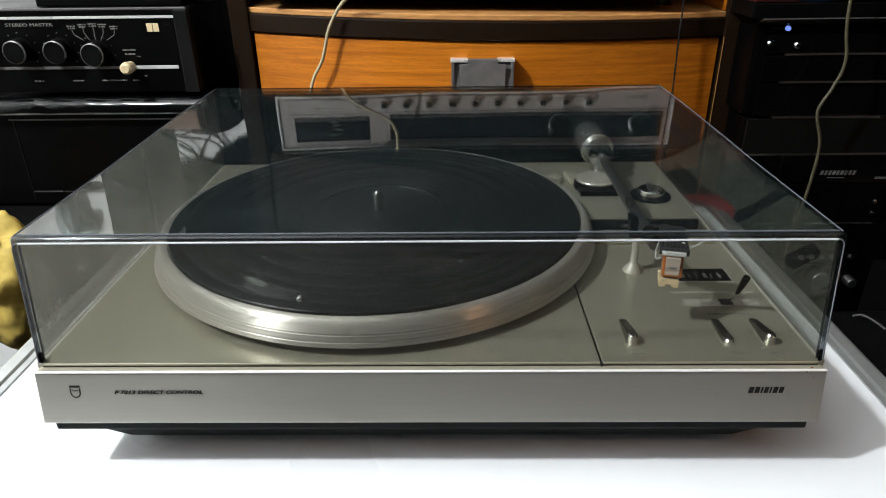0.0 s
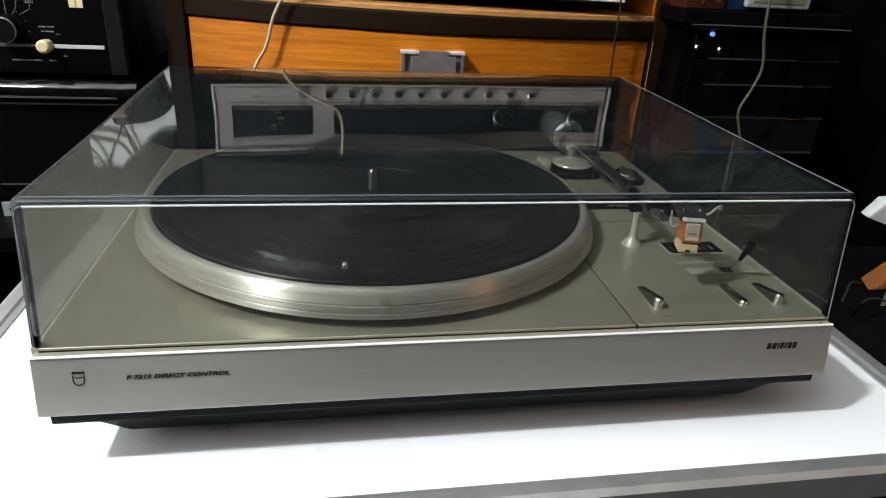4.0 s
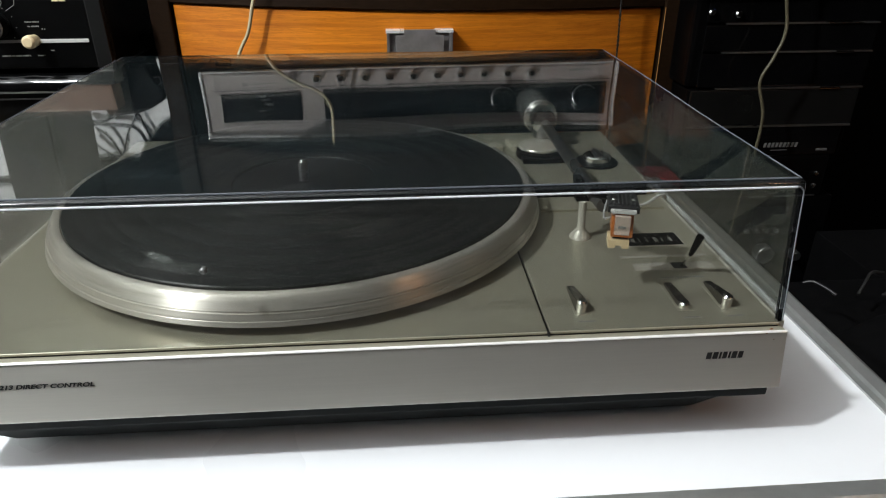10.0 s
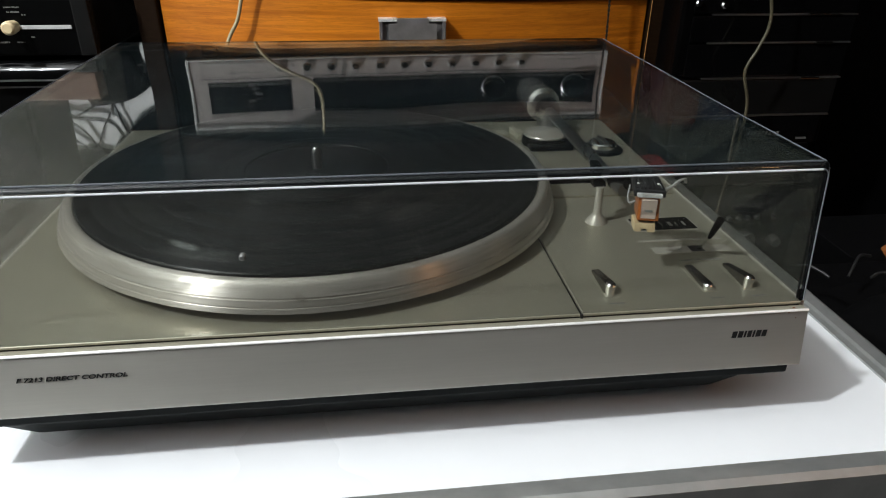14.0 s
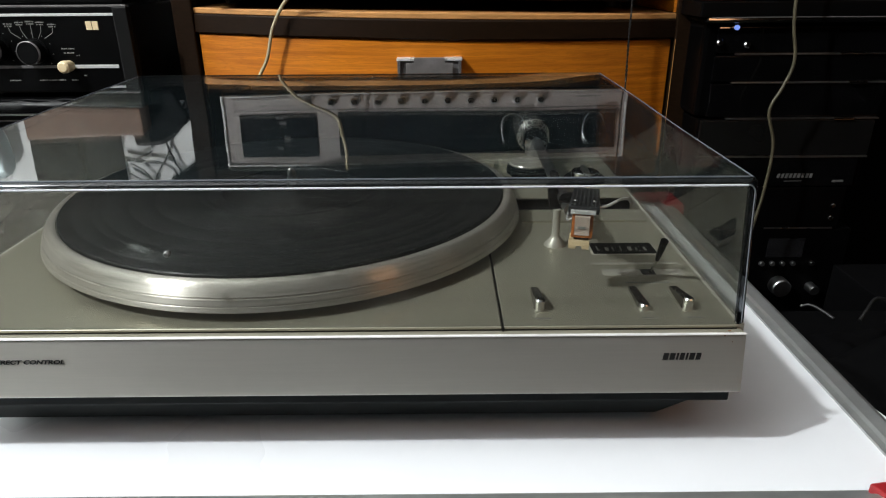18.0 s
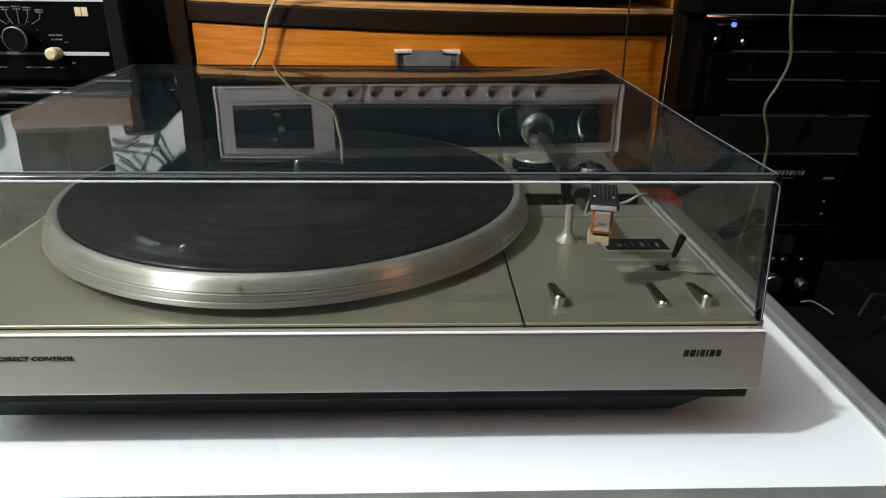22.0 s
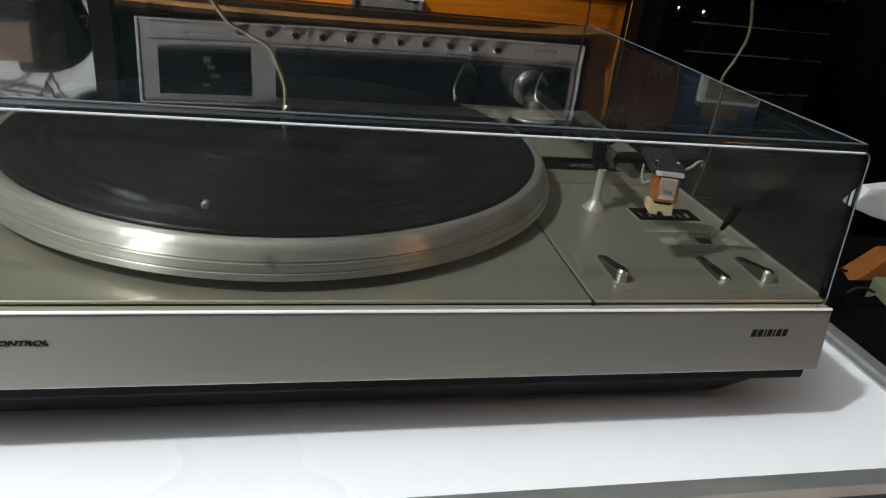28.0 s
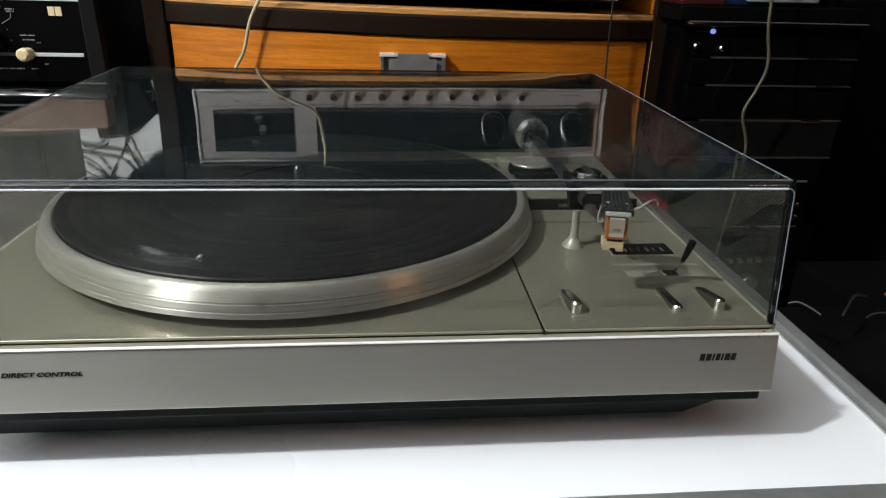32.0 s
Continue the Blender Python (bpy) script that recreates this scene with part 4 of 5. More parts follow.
part("shelf_side", bx(-0.2473, -0.2440, 0.606, 0.97, 0.2000, 0.36), DARKWOOD, cab)
part("shelf_side", bx(0.3650, 0.3684, 0.606, 0.97, 0.1870, 0.36), WOOD, cab)
part("upper_rail", bowed(-0.2473, 0.3683, 0.542, 0.97, 0.302, 0.40, 0.0015), DARKWOOD, cab)
part("top_panel", bx(-0.2473, 0.3683, 0.62, 0.97, 0.4063, 0.61), DARKWOOD, cab)
part("back_panel", bx(-0.2725, 0.3945, 0.9805, 0.99, FLOOR, 0.62), DARKWOOD, cab)
drawer = part("drawer", bowed(-0.2440, 0.3650, 0.5440, 0.63, -0.02, 0.1595, 0.0015), WOOD, cab, "orange teak drawer front")
part("lower_panel", bowed(-0.2473, 0.3683, 0.548, 0.66, FLOOR + 0.05, -0.0225), DARKWOOD, cab)
hd = part("handle", hull8([(0.0160, 0.527, 0.1050), (0.0900, 0.527, 0.1050), (0.0905, 0.5452, 0.1050), (0.0155, 0.5452, 0.1050)],
                          [(0.0165, 0.533, 0.1395), (0.0895, 0.533, 0.1395), (0.0900, 0.5452, 0.1400), (0.0160, 0.5452, 0.1400)], 0.001), HANDLE, drawer, "brushed metal cup pull")
part("plate", prism([(0.0250, 0.1052), (0.0810, 0.1052), (0.0810, 0.1360), (0.0715, 0.1362), (0.0715, 0.1425), (0.0345, 0.1425), (0.0345, 0.1362), (0.0250, 0.1360)], 0.0024, "xz", 0.5250, 0.0006), PEWTER, hd, "worn grey metal plate")
for x0, x1 in ((0.0135, 0.0350), (0.0710, 0.0925)):
    part("tip", bx(x0, x1, 0.529, 0.5450, 0.1380, 0.1412, 0.0006), BRIGHT, hd, "bright chrome lip")
    part("side_bar", bx(x0 + (0.001 if x0 < 0.05 else 0.017), x0 + (0.0045 if x0 < 0.05 else 0.0205), 0.526, 0.5452, 0.105, 0.1385, 0.0005), HANDLE, hd)

# ---- the radio on the shelf ----
SKEW.append(Matrix(((1.03, 0, 0, -0.0006), (0, 1, 0, 0.023), (-0.0145, 0, 1.03, -0.0012), (0, 0, 0, 1))))
radio = thing("radio_receiver", "silver-fronted radio receiver with black dial window and push buttons", "radio", (0.045, 0.66, 0.1945))
RY = 0.552
part("case", bx(-0.214, 0.302, RY + 0.010, 0.78, 0.2005, 0.288, 0.002), DARKWOOD, radio, "dark wooden case")
for x in (-0.19, 0.28):
    for y in (0.585, 0.75):
        part("foot", lathe([(0.009, 0.1937), (0.010, 0.2004)], (x, y, 0), 20), BLACK, radio)
fascia = part("fascia", bx(-0.2125, 0.3005, RY, RY + 0.0098, 0.2040, 0.2850, 0.002), RADIO, radio, "satin silver fascia")
for x0, x1, z0, z1 in ((-0.2125, 0.3005, 0.2036, 0.2058), (-0.2125, 0.3005, 0.2832, 0.2854), (-0.2128, -0.2098, 0.2058, 0.2832), (0.2978, 0.3008, 0.2058, 0.2832)):
    part("fascia_trim", bx(x0, x1, RY - 0.0022, RY - 0.0002, z0, z1, 0.0006), BRIGHT, fascia, "bright edge trim")
part("fascia_trim", bx(-0.2000, 0.2930, RY - 0.0016, RY - 0.0002, 0.2297, 0.2308, 0.0002), HANDLE, fascia, "dark line above the buttons")
for x0, x1, z0, z1 in ((-0.1960, -0.0890, 0.2094, 0.2099), (-0.1960, -0.0890, 0.2266, 0.2271), (-0.1960, -0.1955, 0.2094, 0.2271)):
    part("panel_line", bx(x0, x1, RY - 0.0015, RY - 0.0013, z0, z1), GREYINK, fascia)
part("button_strip", bx(-0.2000, 0.2930, RY - 0.0012, RY - 0.0001, 0.2075, 0.2290, 0.0004), RADIO, radio, "silver button strip")
meter = part("meter_window", bx(-0.1915, -0.0935, RY - 0.0015, RY - 0.0001, 0.2360, 0.2740, 0.0005), DIAL, radio, "dark tuning meter window")
for x, z in ((-0.146, 0.262), (-0.136, 0.253), (-0.144, 0.240), (-0.140, 0.245)):
    part("meter_mark", bx(x, x + 0.008, RY - 0.0020, RY - 0.0016, z, z + 0.0030), DIMINK, meter)
dialw = part("dial_window", bx(-0.0660, 0.2880, RY - 0.0015, RY - 0.0001, 0.2345, 0.2740, 0.0005), DIAL, radio, "long black dial window")
for x in (0.157, 0.260):
    part("tuning_knob", lathe([(0.0125, -0.0145), (0.0140, -0.0125), (0.0140, -0.0016)], (x, RY, 0.2530), 32, "y"), BLACK, dialw, "black round tuning knob", smooth=True)
    part("knob_ring", lathe([(0.0142, -0.0030), (0.0152, -0.0022), (0.0152, -0.00155)], (x, RY, 0.2530), 32, "y"), STEEL, dialw)
for k in range(10):
    x = -0.0724 + k * (0.1905 + 0.0724) / 9
    bt = part("push_button", lathe([(0.0045, -0.0080), (0.0058, -0.0068), (0.0058, -0.0013)], (x, RY, 0.2175), 20, "y"), STEEL, radio, "round metal push button", smooth=True)
    part("button_cap", lathe([(0.0036, -0.0087), (0.0040, -0.0081)], (x, RY, 0.2175), 20, "y"), BLACK, bt)
part("push_button", lathe([(0.0045, -0.0080), (0.0058, -0.0068), (0.0058, -0.0013)], (-0.1040, RY, 0.2165), 20, "y"), STEEL, radio, "round metal push button", smooth=True)
mk = bmesh.new()
for k in range(7):
    bx(0.2375 + k * 0.0042, 0.2375 + k * 0.0042 + 0.0030, RY - 0.0015, RY - 0.0013, 0.2125, 0.2165, 0, 2, mk)
part("nameplate", mk, GREYINK, radio, "row of plain dark strokes")
mk = bmesh.new()
bx(-0.1640, -0.1570, RY - 0.0015, RY - 0.0013, 0.2195, 0.2235, 0, 2, mk)
bx(-0.1540, -0.1200, RY - 0.0015, RY - 0.0013, 0.2210, 0.2218, 0, 2, mk)
part("caption", mk, GREYINK, radio)

SKEW.clear()

# hanging cables
whole("beige_cable", tube([(-0.0750, 0.7200, 0.3020), (-0.0660, 0.6200, 0.3030), (-0.0594, 0.5640, 0.2932), (-0.0577, 0.5510, 0.2632), (-0.0672, 0.5390, 0.2381), (-0.0919, 0.5350, 0.2214), (-0.1165, 0.5470, 0.2065), (-0.1360, 0.5520, 0.1762), (-0.1480, 0.5555, 0.1388), (-0.1668, 0.5590, 0.1010), (-0.1819, 0.5500, 0.0077), (-0.1855, 0.5520, -0.2260)], 0.0021, 10), CABLE, "beige cable hanging down the drawer front", "cable", smooth=True)
pair = bmesh.new()
for side in (0, math.pi):
    pts = []
    for k in range(141):
        z = 0.60 - k * 0.005
        sway = 0.0025 * math.sin(z * 9) + (0.004 if z < 0.16 else 0.0) * (0.16 - z) / 0.11
        pts.append((0.2975 + sway + 0.0010 * math.cos(z * 520 + side), 0.5655 + 0.0010 * math.sin(z * 520 + side), z))
    join(pair, tube(pts, 0.0009, 5, 1))
whole("twisted_cable", pair, BLACKCABLE, "thin black twisted cable hanging before the drawer", "cable", smooth=True)
whole("beige_cable", tube([(0.462, 0.50, 0.42), (0.4657, 0.50, 0.21), (0.4772, 0.50, 0.142), (0.470, 0.50, 0.11), (0.4590, 0.50, 0.080), (0.4715, 0.50, 0.038), (0.4705, 0.50, -0.022), (0.462, 0.50, -0.12), (0.46, 0.5, -0.4)], 0.0019, 10), DIMCABLE, "beige cable hanging before the black audio stack", "cable", smooth=True)

# ---- left stack: amplifier and what it stands on ----
amp = thing("amplifier", "black stereo amplifier with round knobs and silver trim lines", "amplifier", (-0.46, 0.68, 0.0985))
AY = 0.5535
part("case", bx(-0.640, -0.3080, AY + 0.006, 0.85, 0.0985, 0.2030, 0.003), SATINBLACK, amp)
face = part("front_panel", bx(-0.636, -0.3260, AY, AY + 0.0058, 0.1010, 0.2000, 0.001), SATINBLACK, amp)
part("trim_line", bx(-0.636, -0.3255, AY - 0.0016, AY - 0.0002, 0.1905, 0.1936, 0.0004), BRIGHT, face, "silver trim line")
part("trim_line", bx(-0.640, -0.3100, AY - 0.0012, AY + 0.0040, 0.2005, 0.2030, 0.0006), HANDLE, face)
part("trim_line", bx(-0.636, -0.3860, AY - 0.0014, AY - 0.0002, 0.1298, 0.1332, 0.0004), HANDLE, face, "dull silver trim line")
part("trim_line", bx(-0.3858, -0.3310, AY - 0.0016, AY - 0.0002, 0.1294, 0.1336, 0.0004), BRIGHT, face, "silver trim line")
part("lettering", lettering("STEREO MASTER", 0.0052, upright(-0.5380, AY - 0.0003, 0.1822), 1.55), GREYINK, face, "pale grey lettering")
for x0 in (-0.3620, -0.3542):
    part("badge", prism([(x0, 0.1745), (x0 + 0.0070, 0.1745), (x0 + 0.0070, 0.1845), (x0, 0.1845)], 0.0010, "xz", AY - 0.0011, 0.0003), CREAM, face, "cream badge block")
for x, z in ((-0.5260, 0.1535), (-0.4760, 0.1530), (-0.4300, 0.1495), (-0.577, 0.1540)):
    kn = part("knob", lathe([(0.0122, -0.0170), (0.0136, -0.0158), (0.0142, -0.0020), (0.0158, -0.0018), (0.0158, -0.0003)], (x, AY, z), 48, "y"), BLACK, amp, "black round knob with bright ring", smooth=True)
    part("ring", lathe([(0.0130, -0.0176), (0.0141, -0.0168), (0.0141, -0.0148), (0.0138, -0.0144)], (x, AY, z), 48, "y", cap=False), HANDLE, kn)
    for k in range(9):
        a = radians(-40 + k * 32.5)
        part("dot", bx(x - 0.0215 * math.cos(a) - 0.0005, x - 0.0215 * math.cos(a) + 0.0005, AY - 0.0004, AY - 0.0001, z + 0.0215 * math.sin(a) - 0.0005, z + 0.0215 * math.sin(a) + 0.0005), GREYINK, kn)
part("push_knob", lathe([(0.0050, -0.0180), (0.0072, -0.0160), (0.0076, -0.0110), (0.0066, -0.0030), (0.0066, -0.0003)], (-0.3920, AY, 0.1325), 32, "y"), CREAM, amp, "cream push knob", smooth=True)
part("end_cheek", bx(-0.3258, -0.3085, AY - 0.0045, AY + 0.0058, 0.1003, 0.2004, 0.0012), PANELGREY, amp, "black textured end cheek")


def tiny_print(x, z, w, seed, ink):
    """A line of print too small to read, as short plain bars."""
    rnd, b, at = random.Random(seed), bmesh.new(), x
    while at < x + w:
        step = rnd.uniform(0.0009, 0.0016)
        bx(at, min(at + step, x + w), AY - 0.0004, AY - 0.0001, z, z + rnd.uniform(0.0012, 0.0017), 0, 2, b)
        at += step + rnd.choice((0.0004, 0.0004, 0.0005, 0.0014))
    part("caption", b, ink, face, "tiny pale print")


for k, (dx, dz) in enumerate(((-0.026, 0.034), (-0.012, 0.036), (0.001, 0.037), (0.013, 0.036), (0.027, 0.033))):
    points = [(-0.4300 + dx * 0.55, AY - 0.0004, 0.1650), (-0.4300 + dx * 0.95, AY - 0.0004, 0.1485 + dz * 0.69), (-0.4300 + dx, AY - 0.0004, 0.1485 + dz * 0.86)]
    part("leader", tube(points, 0.00035, 5, 1), GREYINK, face)
    for row in range(2):
        tiny_print(-0.4300 + dx - 0.0045 - 0.001 * row, 0.1485 + dz * 0.86 + 0.0008 + 0.0026 * row, 0.0085 + 0.0015 * row, k * 2 + row, GREYINK)
for k, (x, z, w) in enumerate(((-0.5200, 0.1145, 0.012), (-0.4700, 0.1145, 0.014), (-0.4330, 0.1145, 0.032), (-0.3930, 0.1145, 0.008), (-0.3980, 0.1520, 0.016), (-0.3960, 0.1470, 0.013), (-0.3770, 0.1200, 0.004), (-0.3810, 0.1440, 0.004))):
    tiny_print(x, z, w, 40 + k, GREYINK)

wrap = sheet(-0.66, -0.300, 0.5405, 0.86, lambda x, y: 0.0938 + 0.0022 * noise.fractal(Vector((x * 17, y * 9, 1.7)), 0.9, 2.0, 3) - max(0, 0.552 - y) ** 1.5 * 8.0, 70, 60, 0.008)
whole("plastic_wrap", wrap, GLOSSBLACK, "glossy crinkled black plastic under the amplifier", "plastic sheet", smooth=True)
deck2 = thing("cassette_deck", "black hi-fi component with two silver trim lines", "audio component", (-0.46, 0.68, -0.06))
part("case", bx(-0.640, -0.318, 0.562, 0.85, -0.058, 0.0785, 0.003), SATINBLACK, deck2)
dface = part("front_panel", bx(-0.636, -0.322, 0.555, 0.5618, -0.054, 0.0745, 0.001), SATINBLACK, deck2)
part("trim_line", bx(-0.580, -0.326, 0.5530, 0.5548, 0.0712, 0.0738, 0.0004), BRIGHT, dface)
part("trim_line", bx(-0.570, -0.326, 0.5530, 0.5548, 0.0636, 0.0654, 0.0004), HANDLE, dface)
part("frame_line", bx(-0.566, -0.5645, 0.5538, 0.5548, -0.050, 0.0630), PANELGREY, dface)
part("frame_line", bx(-0.566, -0.330, 0.5538, 0.5548, -0.0370, -0.0355), STEEL, dface)
box = thing("speaker_box", "black speaker cabinet carrying the hi-fi components", "speaker", (-0.46, 0.70, FLOOR))
part("body", bx(-0.66, -0.300, 0.566, 0.88, FLOOR, -0.0605, 0.003), BLACK, box)
part("grille", bx(-0.645, -0.315, 0.556, 0.5655, FLOOR + 0.03, -0.075, 0.004), CLOTH, box)
angle_bar = thing("slotted_angle", "blue-grey slotted steel angle bar lying below the gear", "metal bar", (-0.39, 0.505, -0.058))
part("flange", bx(-0.455, -0.33, 0.499, 0.5015, -0.0570, -0.0395, 0.0004), BLUEGREY, angle_bar)
part("base_flange", bx(-0.455, -0.33, 0.5016, 0.5300, -0.0570, -0.0548, 0.0004), BLUEGREY, angle_bar)
for k in range(6):
    x = -0.448 + k * 0.0186
    part("slot", prism([(x, -0.0495), (x + 0.001, -0.0508), (x + 0.008, -0.0508), (x + 0.009, -0.0495), (x + 0.009, -0.0475), (x + 0.008, -0.0462), (x + 0.001, -0.0462), (x, -0.0475)], 0.0006, "xz", 0.4986), INK, angle_bar)
shelf2 = part("equipment_shelf", bx(-0.68, -0.32, 0.44, 0.5555, -0.078, -0.0576, 0.002), BLACK, None)
tagged(shelf2, "black shelf board in front of the speaker", "shelf")
whole("yellow_cloth", lump((-0.545, 0.40, -0.092), (0.066, 0.05, 0.080), 0.25, 3.0, 4.0, 5), YELLOW, "crumpled yellow cloth hanging beside the table", "cloth", smooth=True)
whole("orange_board", bx(-0.80, -0.648, 0.575, 0.60, -0.30, 0.035, 0.002), RUST, "red-brown wooden board standing beside the speaker", "board")
# on top of the amplifier, seen in the lid
# Spacer added to fill the dark gap between amplifier and tan box.
whole("black_spacer", bx(-0.500, -0.318, 0.566, 0.74, 0.2035, 0.2270, 0.002), SATINBLACK, "black spacer filling the dark gap under the tan box", "board")
whole("brown_box", bx(-0.478, -0.324, 0.568, 0.72, 0.2274, 0.261, 0.002), TANWOOD, "tan wooden box on the amplifier", "box")
box_on_top = thing("small_speaker", "small black speaker standing on the tan wooden box", "speaker", (-0.4475, 0.635, 0.2614))
part("body", bx(-0.483, -0.412, 0.580, 0.690, 0.2614, 0.432, 0.003), SATINBLACK, box_on_top)
part("grille", bx(-0.479, -0.416, 0.574, 0.5798, 0.268, 0.426, 0.002), CLOTH, box_on_top)
# Near-black flat outline just in front of the white side panel.
whole("dark_shape", prism([(-0.250, 0.358), (-0.360, 0.362), (-0.382, 0.372), (-0.402, 0.386), (-0.420, 0.396), (-0.431, 0.412), (-0.443, 0.411), (-0.456, 0.406), (-0.500, 0.412), (-0.500, 0.80), (-0.250, 0.80)], 0.004, "xz", 0.868, 0.001), CLOTH, "dark flat shape behind the hi-fi", "cloth")
whole("black_adapter", prism([(-0.318, 0.2035), (-0.288, 0.2035), (-0.281, 0.2300), (-0.274, 0.2420), (-0.273, 0.2520), (-0.283, 0.2620), (-0.296, 0.2700), (-0.312, 0.2750), (-0.332, 0.2765), (-0.348, 0.2770), (-0.352, 0.2660), (-0.342, 0.2500), (-0.326, 0.2300)], 0.040, "xz", 0.595, 0.004), BLACK, "black power adapter with bundled cable on the amplifier", "adapter")
whole("black_cable", tube([(-0.300, 0.612, 0.240), (-0.284, 0.600, 0.224), (-0.2755, 0.598, 0.222), (-0.2745, 0.598, 0.231), (-0.283, 0.600, 0.236), (-0.300, 0.612, 0.232)], 0.0014, 8), BLACKCABLE, "black cable loop beside the adapter", "cable", "cables behind the hi-fi", smooth=True)
for radius, pts in ((0.0016, [(-0.418, 0.348), (-0.420, 0.353), (-0.424, 0.360), (-0.430, 0.369), (-0.441, 0.382), (-0.456, 0.412)]),
                    (0.0016, [(-0.419, 0.348), (-0.418, 0.352), (-0.413, 0.360), (-0.411, 0.369), (-0.400, 0.388)]),
                    (0.0026, [(-0.500, 0.360), (-0.472, 0.366), (-0.440, 0.369), (-0.421, 0.375), (-0.408, 0.390)]),
                    (0.0016, [(-0.446, 0.350), (-0.458, 0.356), (-0.472, 0.361), (-0.496, 0.366)]),
                    (0.0018, [(-0.490, 0.370), (-0.473, 0.379), (-0.462, 0.391), (-0.453, 0.409)]),
                    (0.0018, [(-0.495, 0.388), (-0.473, 0.404), (-0.455, 0.412)])):
    whole("black_cable", tube(([(-0.325, 0.63, 0.272), (-0.372, 0.75, 0.312)] if pts[0][1] == 0.348 else []) + [(x, 0.866, z) for x, z in pts], radius, 8), BLACKCABLE, "black cable looping behind the hi-fi", "cable", "cables behind the hi-fi", smooth=True)
# White panels put forward of the wall to brighten what the lid mirrors.
cup = thing("white_backdrop", "white panels added as the bright surface the lid reflects", "cupboard", (-0.95, 0.92, FLOOR))
part("lower_white", bx(-1.35, -0.535, 0.80, 1.05, FLOOR, 0.410, 0.003), WALL, cup, "white lower panel")
part("side_panel", bx(-0.5348, -0.200, 0.875, 1.05, FLOOR, 1.70, 0.003), WALL, cup, "white set-back side panel")
part("gap", bx(-1.345, -0.540, 0.812, 1.05, 0.4102, 0.4248), BLACK, cup, "dark gap between the panels")
part("upper_white", bx(-1.35, -0.535, 0.80, 1.05, 0.425, 1.70, 0.003), WALL, cup, "white upper panel")
# Lumps added for dark blobs in the lid's reflection; no known object.
for at, size, seed in (((-0.670, 0.780, 0.466), (0.021, 0.017, 0.042), 2.0), ((-0.642, 0.784, 0.488), (0.016, 0.014, 0.017), 7.0), ((-0.662, 0.782, 0.335), (0.020, 0.016, 0.036), 4.0)):
    whole("grey_blob", lump(at, size, 0.2, seed, 4.0, 4), BLUEGREY, "small grey lump in front of the white panels", "bag", "bags on the cupboard", smooth=True)

# ---- right stack ----
tower = thing("audio_tower", "glossy black mini hi-fi with chrome trim lines", "stereo system", (0.50, 0.66, 0.0))
SY = 0.54
part("body", bx(0.386, 0.6200, SY + 0.006, 0.80, 0.0650, 0.1780, 0.006), SATINBLACK, tower)
part("lid_panel", bx(0.380, 0.6230, SY - 0.010, 0.80, 0.1785, 0.1850, 0.003), GLOSSBLACK, tower)
# Thin tube draws the highlight on the glossy top edge.
part("top_highlight", tube([(0.386, SY - 0.0095, 0.1846), (0.50, SY - 0.0102, 0.1850), (0.615, SY - 0.0095, 0.1846)], 0.0007, 6), HANDLE, tower, "dull pale line for the highlight along the top edge", smooth=True)
for z0, z1 in ((0.1430, 0.1740), (0.1085, 0.1405), (0.0650, 0.1065)):
    part("drawer_face", bx(0.400, 0.6180, SY, SY + 0.0058, z0, z1, 0.002), GLOSSBLACK, tower)
for z in (0.1410, 0.1070, 0.0625):
    part("trim_line", bx(0.425, 0.6180, SY - 0.002, SY + 0.004, z, z + 0.0016, 0.0004), STEEL, tower, "thin metal trim line")
part("bright_key", bx(0.5690, 0.5920, SY - 0.004, SY - 0.0021, 0.1066, 0.1092, 0.0006), CHROME, tower)
part("bright_key", bx(0.560, 0.5860, SY - 0.004, SY - 0.0021, 0.0622, 0.0650, 0.0006), CHROME, tower)
part("indicator", lathe([(0.002, -0.004), (0.003, -0.003), (0.003, -0.0002)], (0.4210, SY, 0.1730), 16, "y"), LED, tower, "lit blue indicator")
for x, z in ((0.4362, 0.1538), (0.4030, 0.1560)):
    part("stud", lathe([(0.003, -0.006), (0.0045, -0.004), (0.0045, -0.0002)], (x, SY, z), 20, "y"), CHROME, tower, smooth=True)
unit = thing("speaker_controller", "black multimedia speaker unit with grey upper panel", "speaker", (0.50, 0.66, -0.027))
part("body", bx(0.392, 0.6150, SY + 0.005, 0.80, -0.0270, 0.0622, 0.003), SATINBLACK, unit)
part("upper_panel", bx(0.395, 0.6150, SY - 0.001, SY + 0.0048, 0.0155, 0.0610, 0.001), PANELGREY, unit, "dark grey upper panel")
part("lower_panel", bx(0.395, 0.6050, SY - 0.001, SY + 0.0048, -0.0260, 0.0125, 0.001), GLOSSBLACK, unit)
part("trim_line", bx(0.395, 0.6150, SY - 0.002, SY + 0.003, 0.0128, 0.0152, 0.0004), STEEL, unit)
mk = bmesh.new()
for k in range(9):
    x = 0.5035 + k * 0.0053
    join(mk, prism([(x, -0.0145), (x + 0.0034, -0.0145), (x + 0.0046, -0.0085), (x + 0.0012, -0.0085)], 0.0004, "xz", SY - 0.0015))
part("nameplate", mk, DIMINK, unit, "row of plain grey strokes")
part("small_print", bx(0.514, 0.537, SY - 0.0014, SY - 0.0011, -0.0190, -0.0182), DIMINK, unit)
part("mark", bx(0.577, 0.592, SY - 0.0014, SY - 0.0011, -0.0205, -0.0175), DIMINK, unit)
unit2 = thing("power_amplifier", "black component with screw heads and a metal edge", "audio component", (0.50, 0.66, -0.087))
part("body", bx(0.395, 0.6000, SY, 0.80, -0.0860, -0.0275, 0.002), SATINBLACK, unit2)
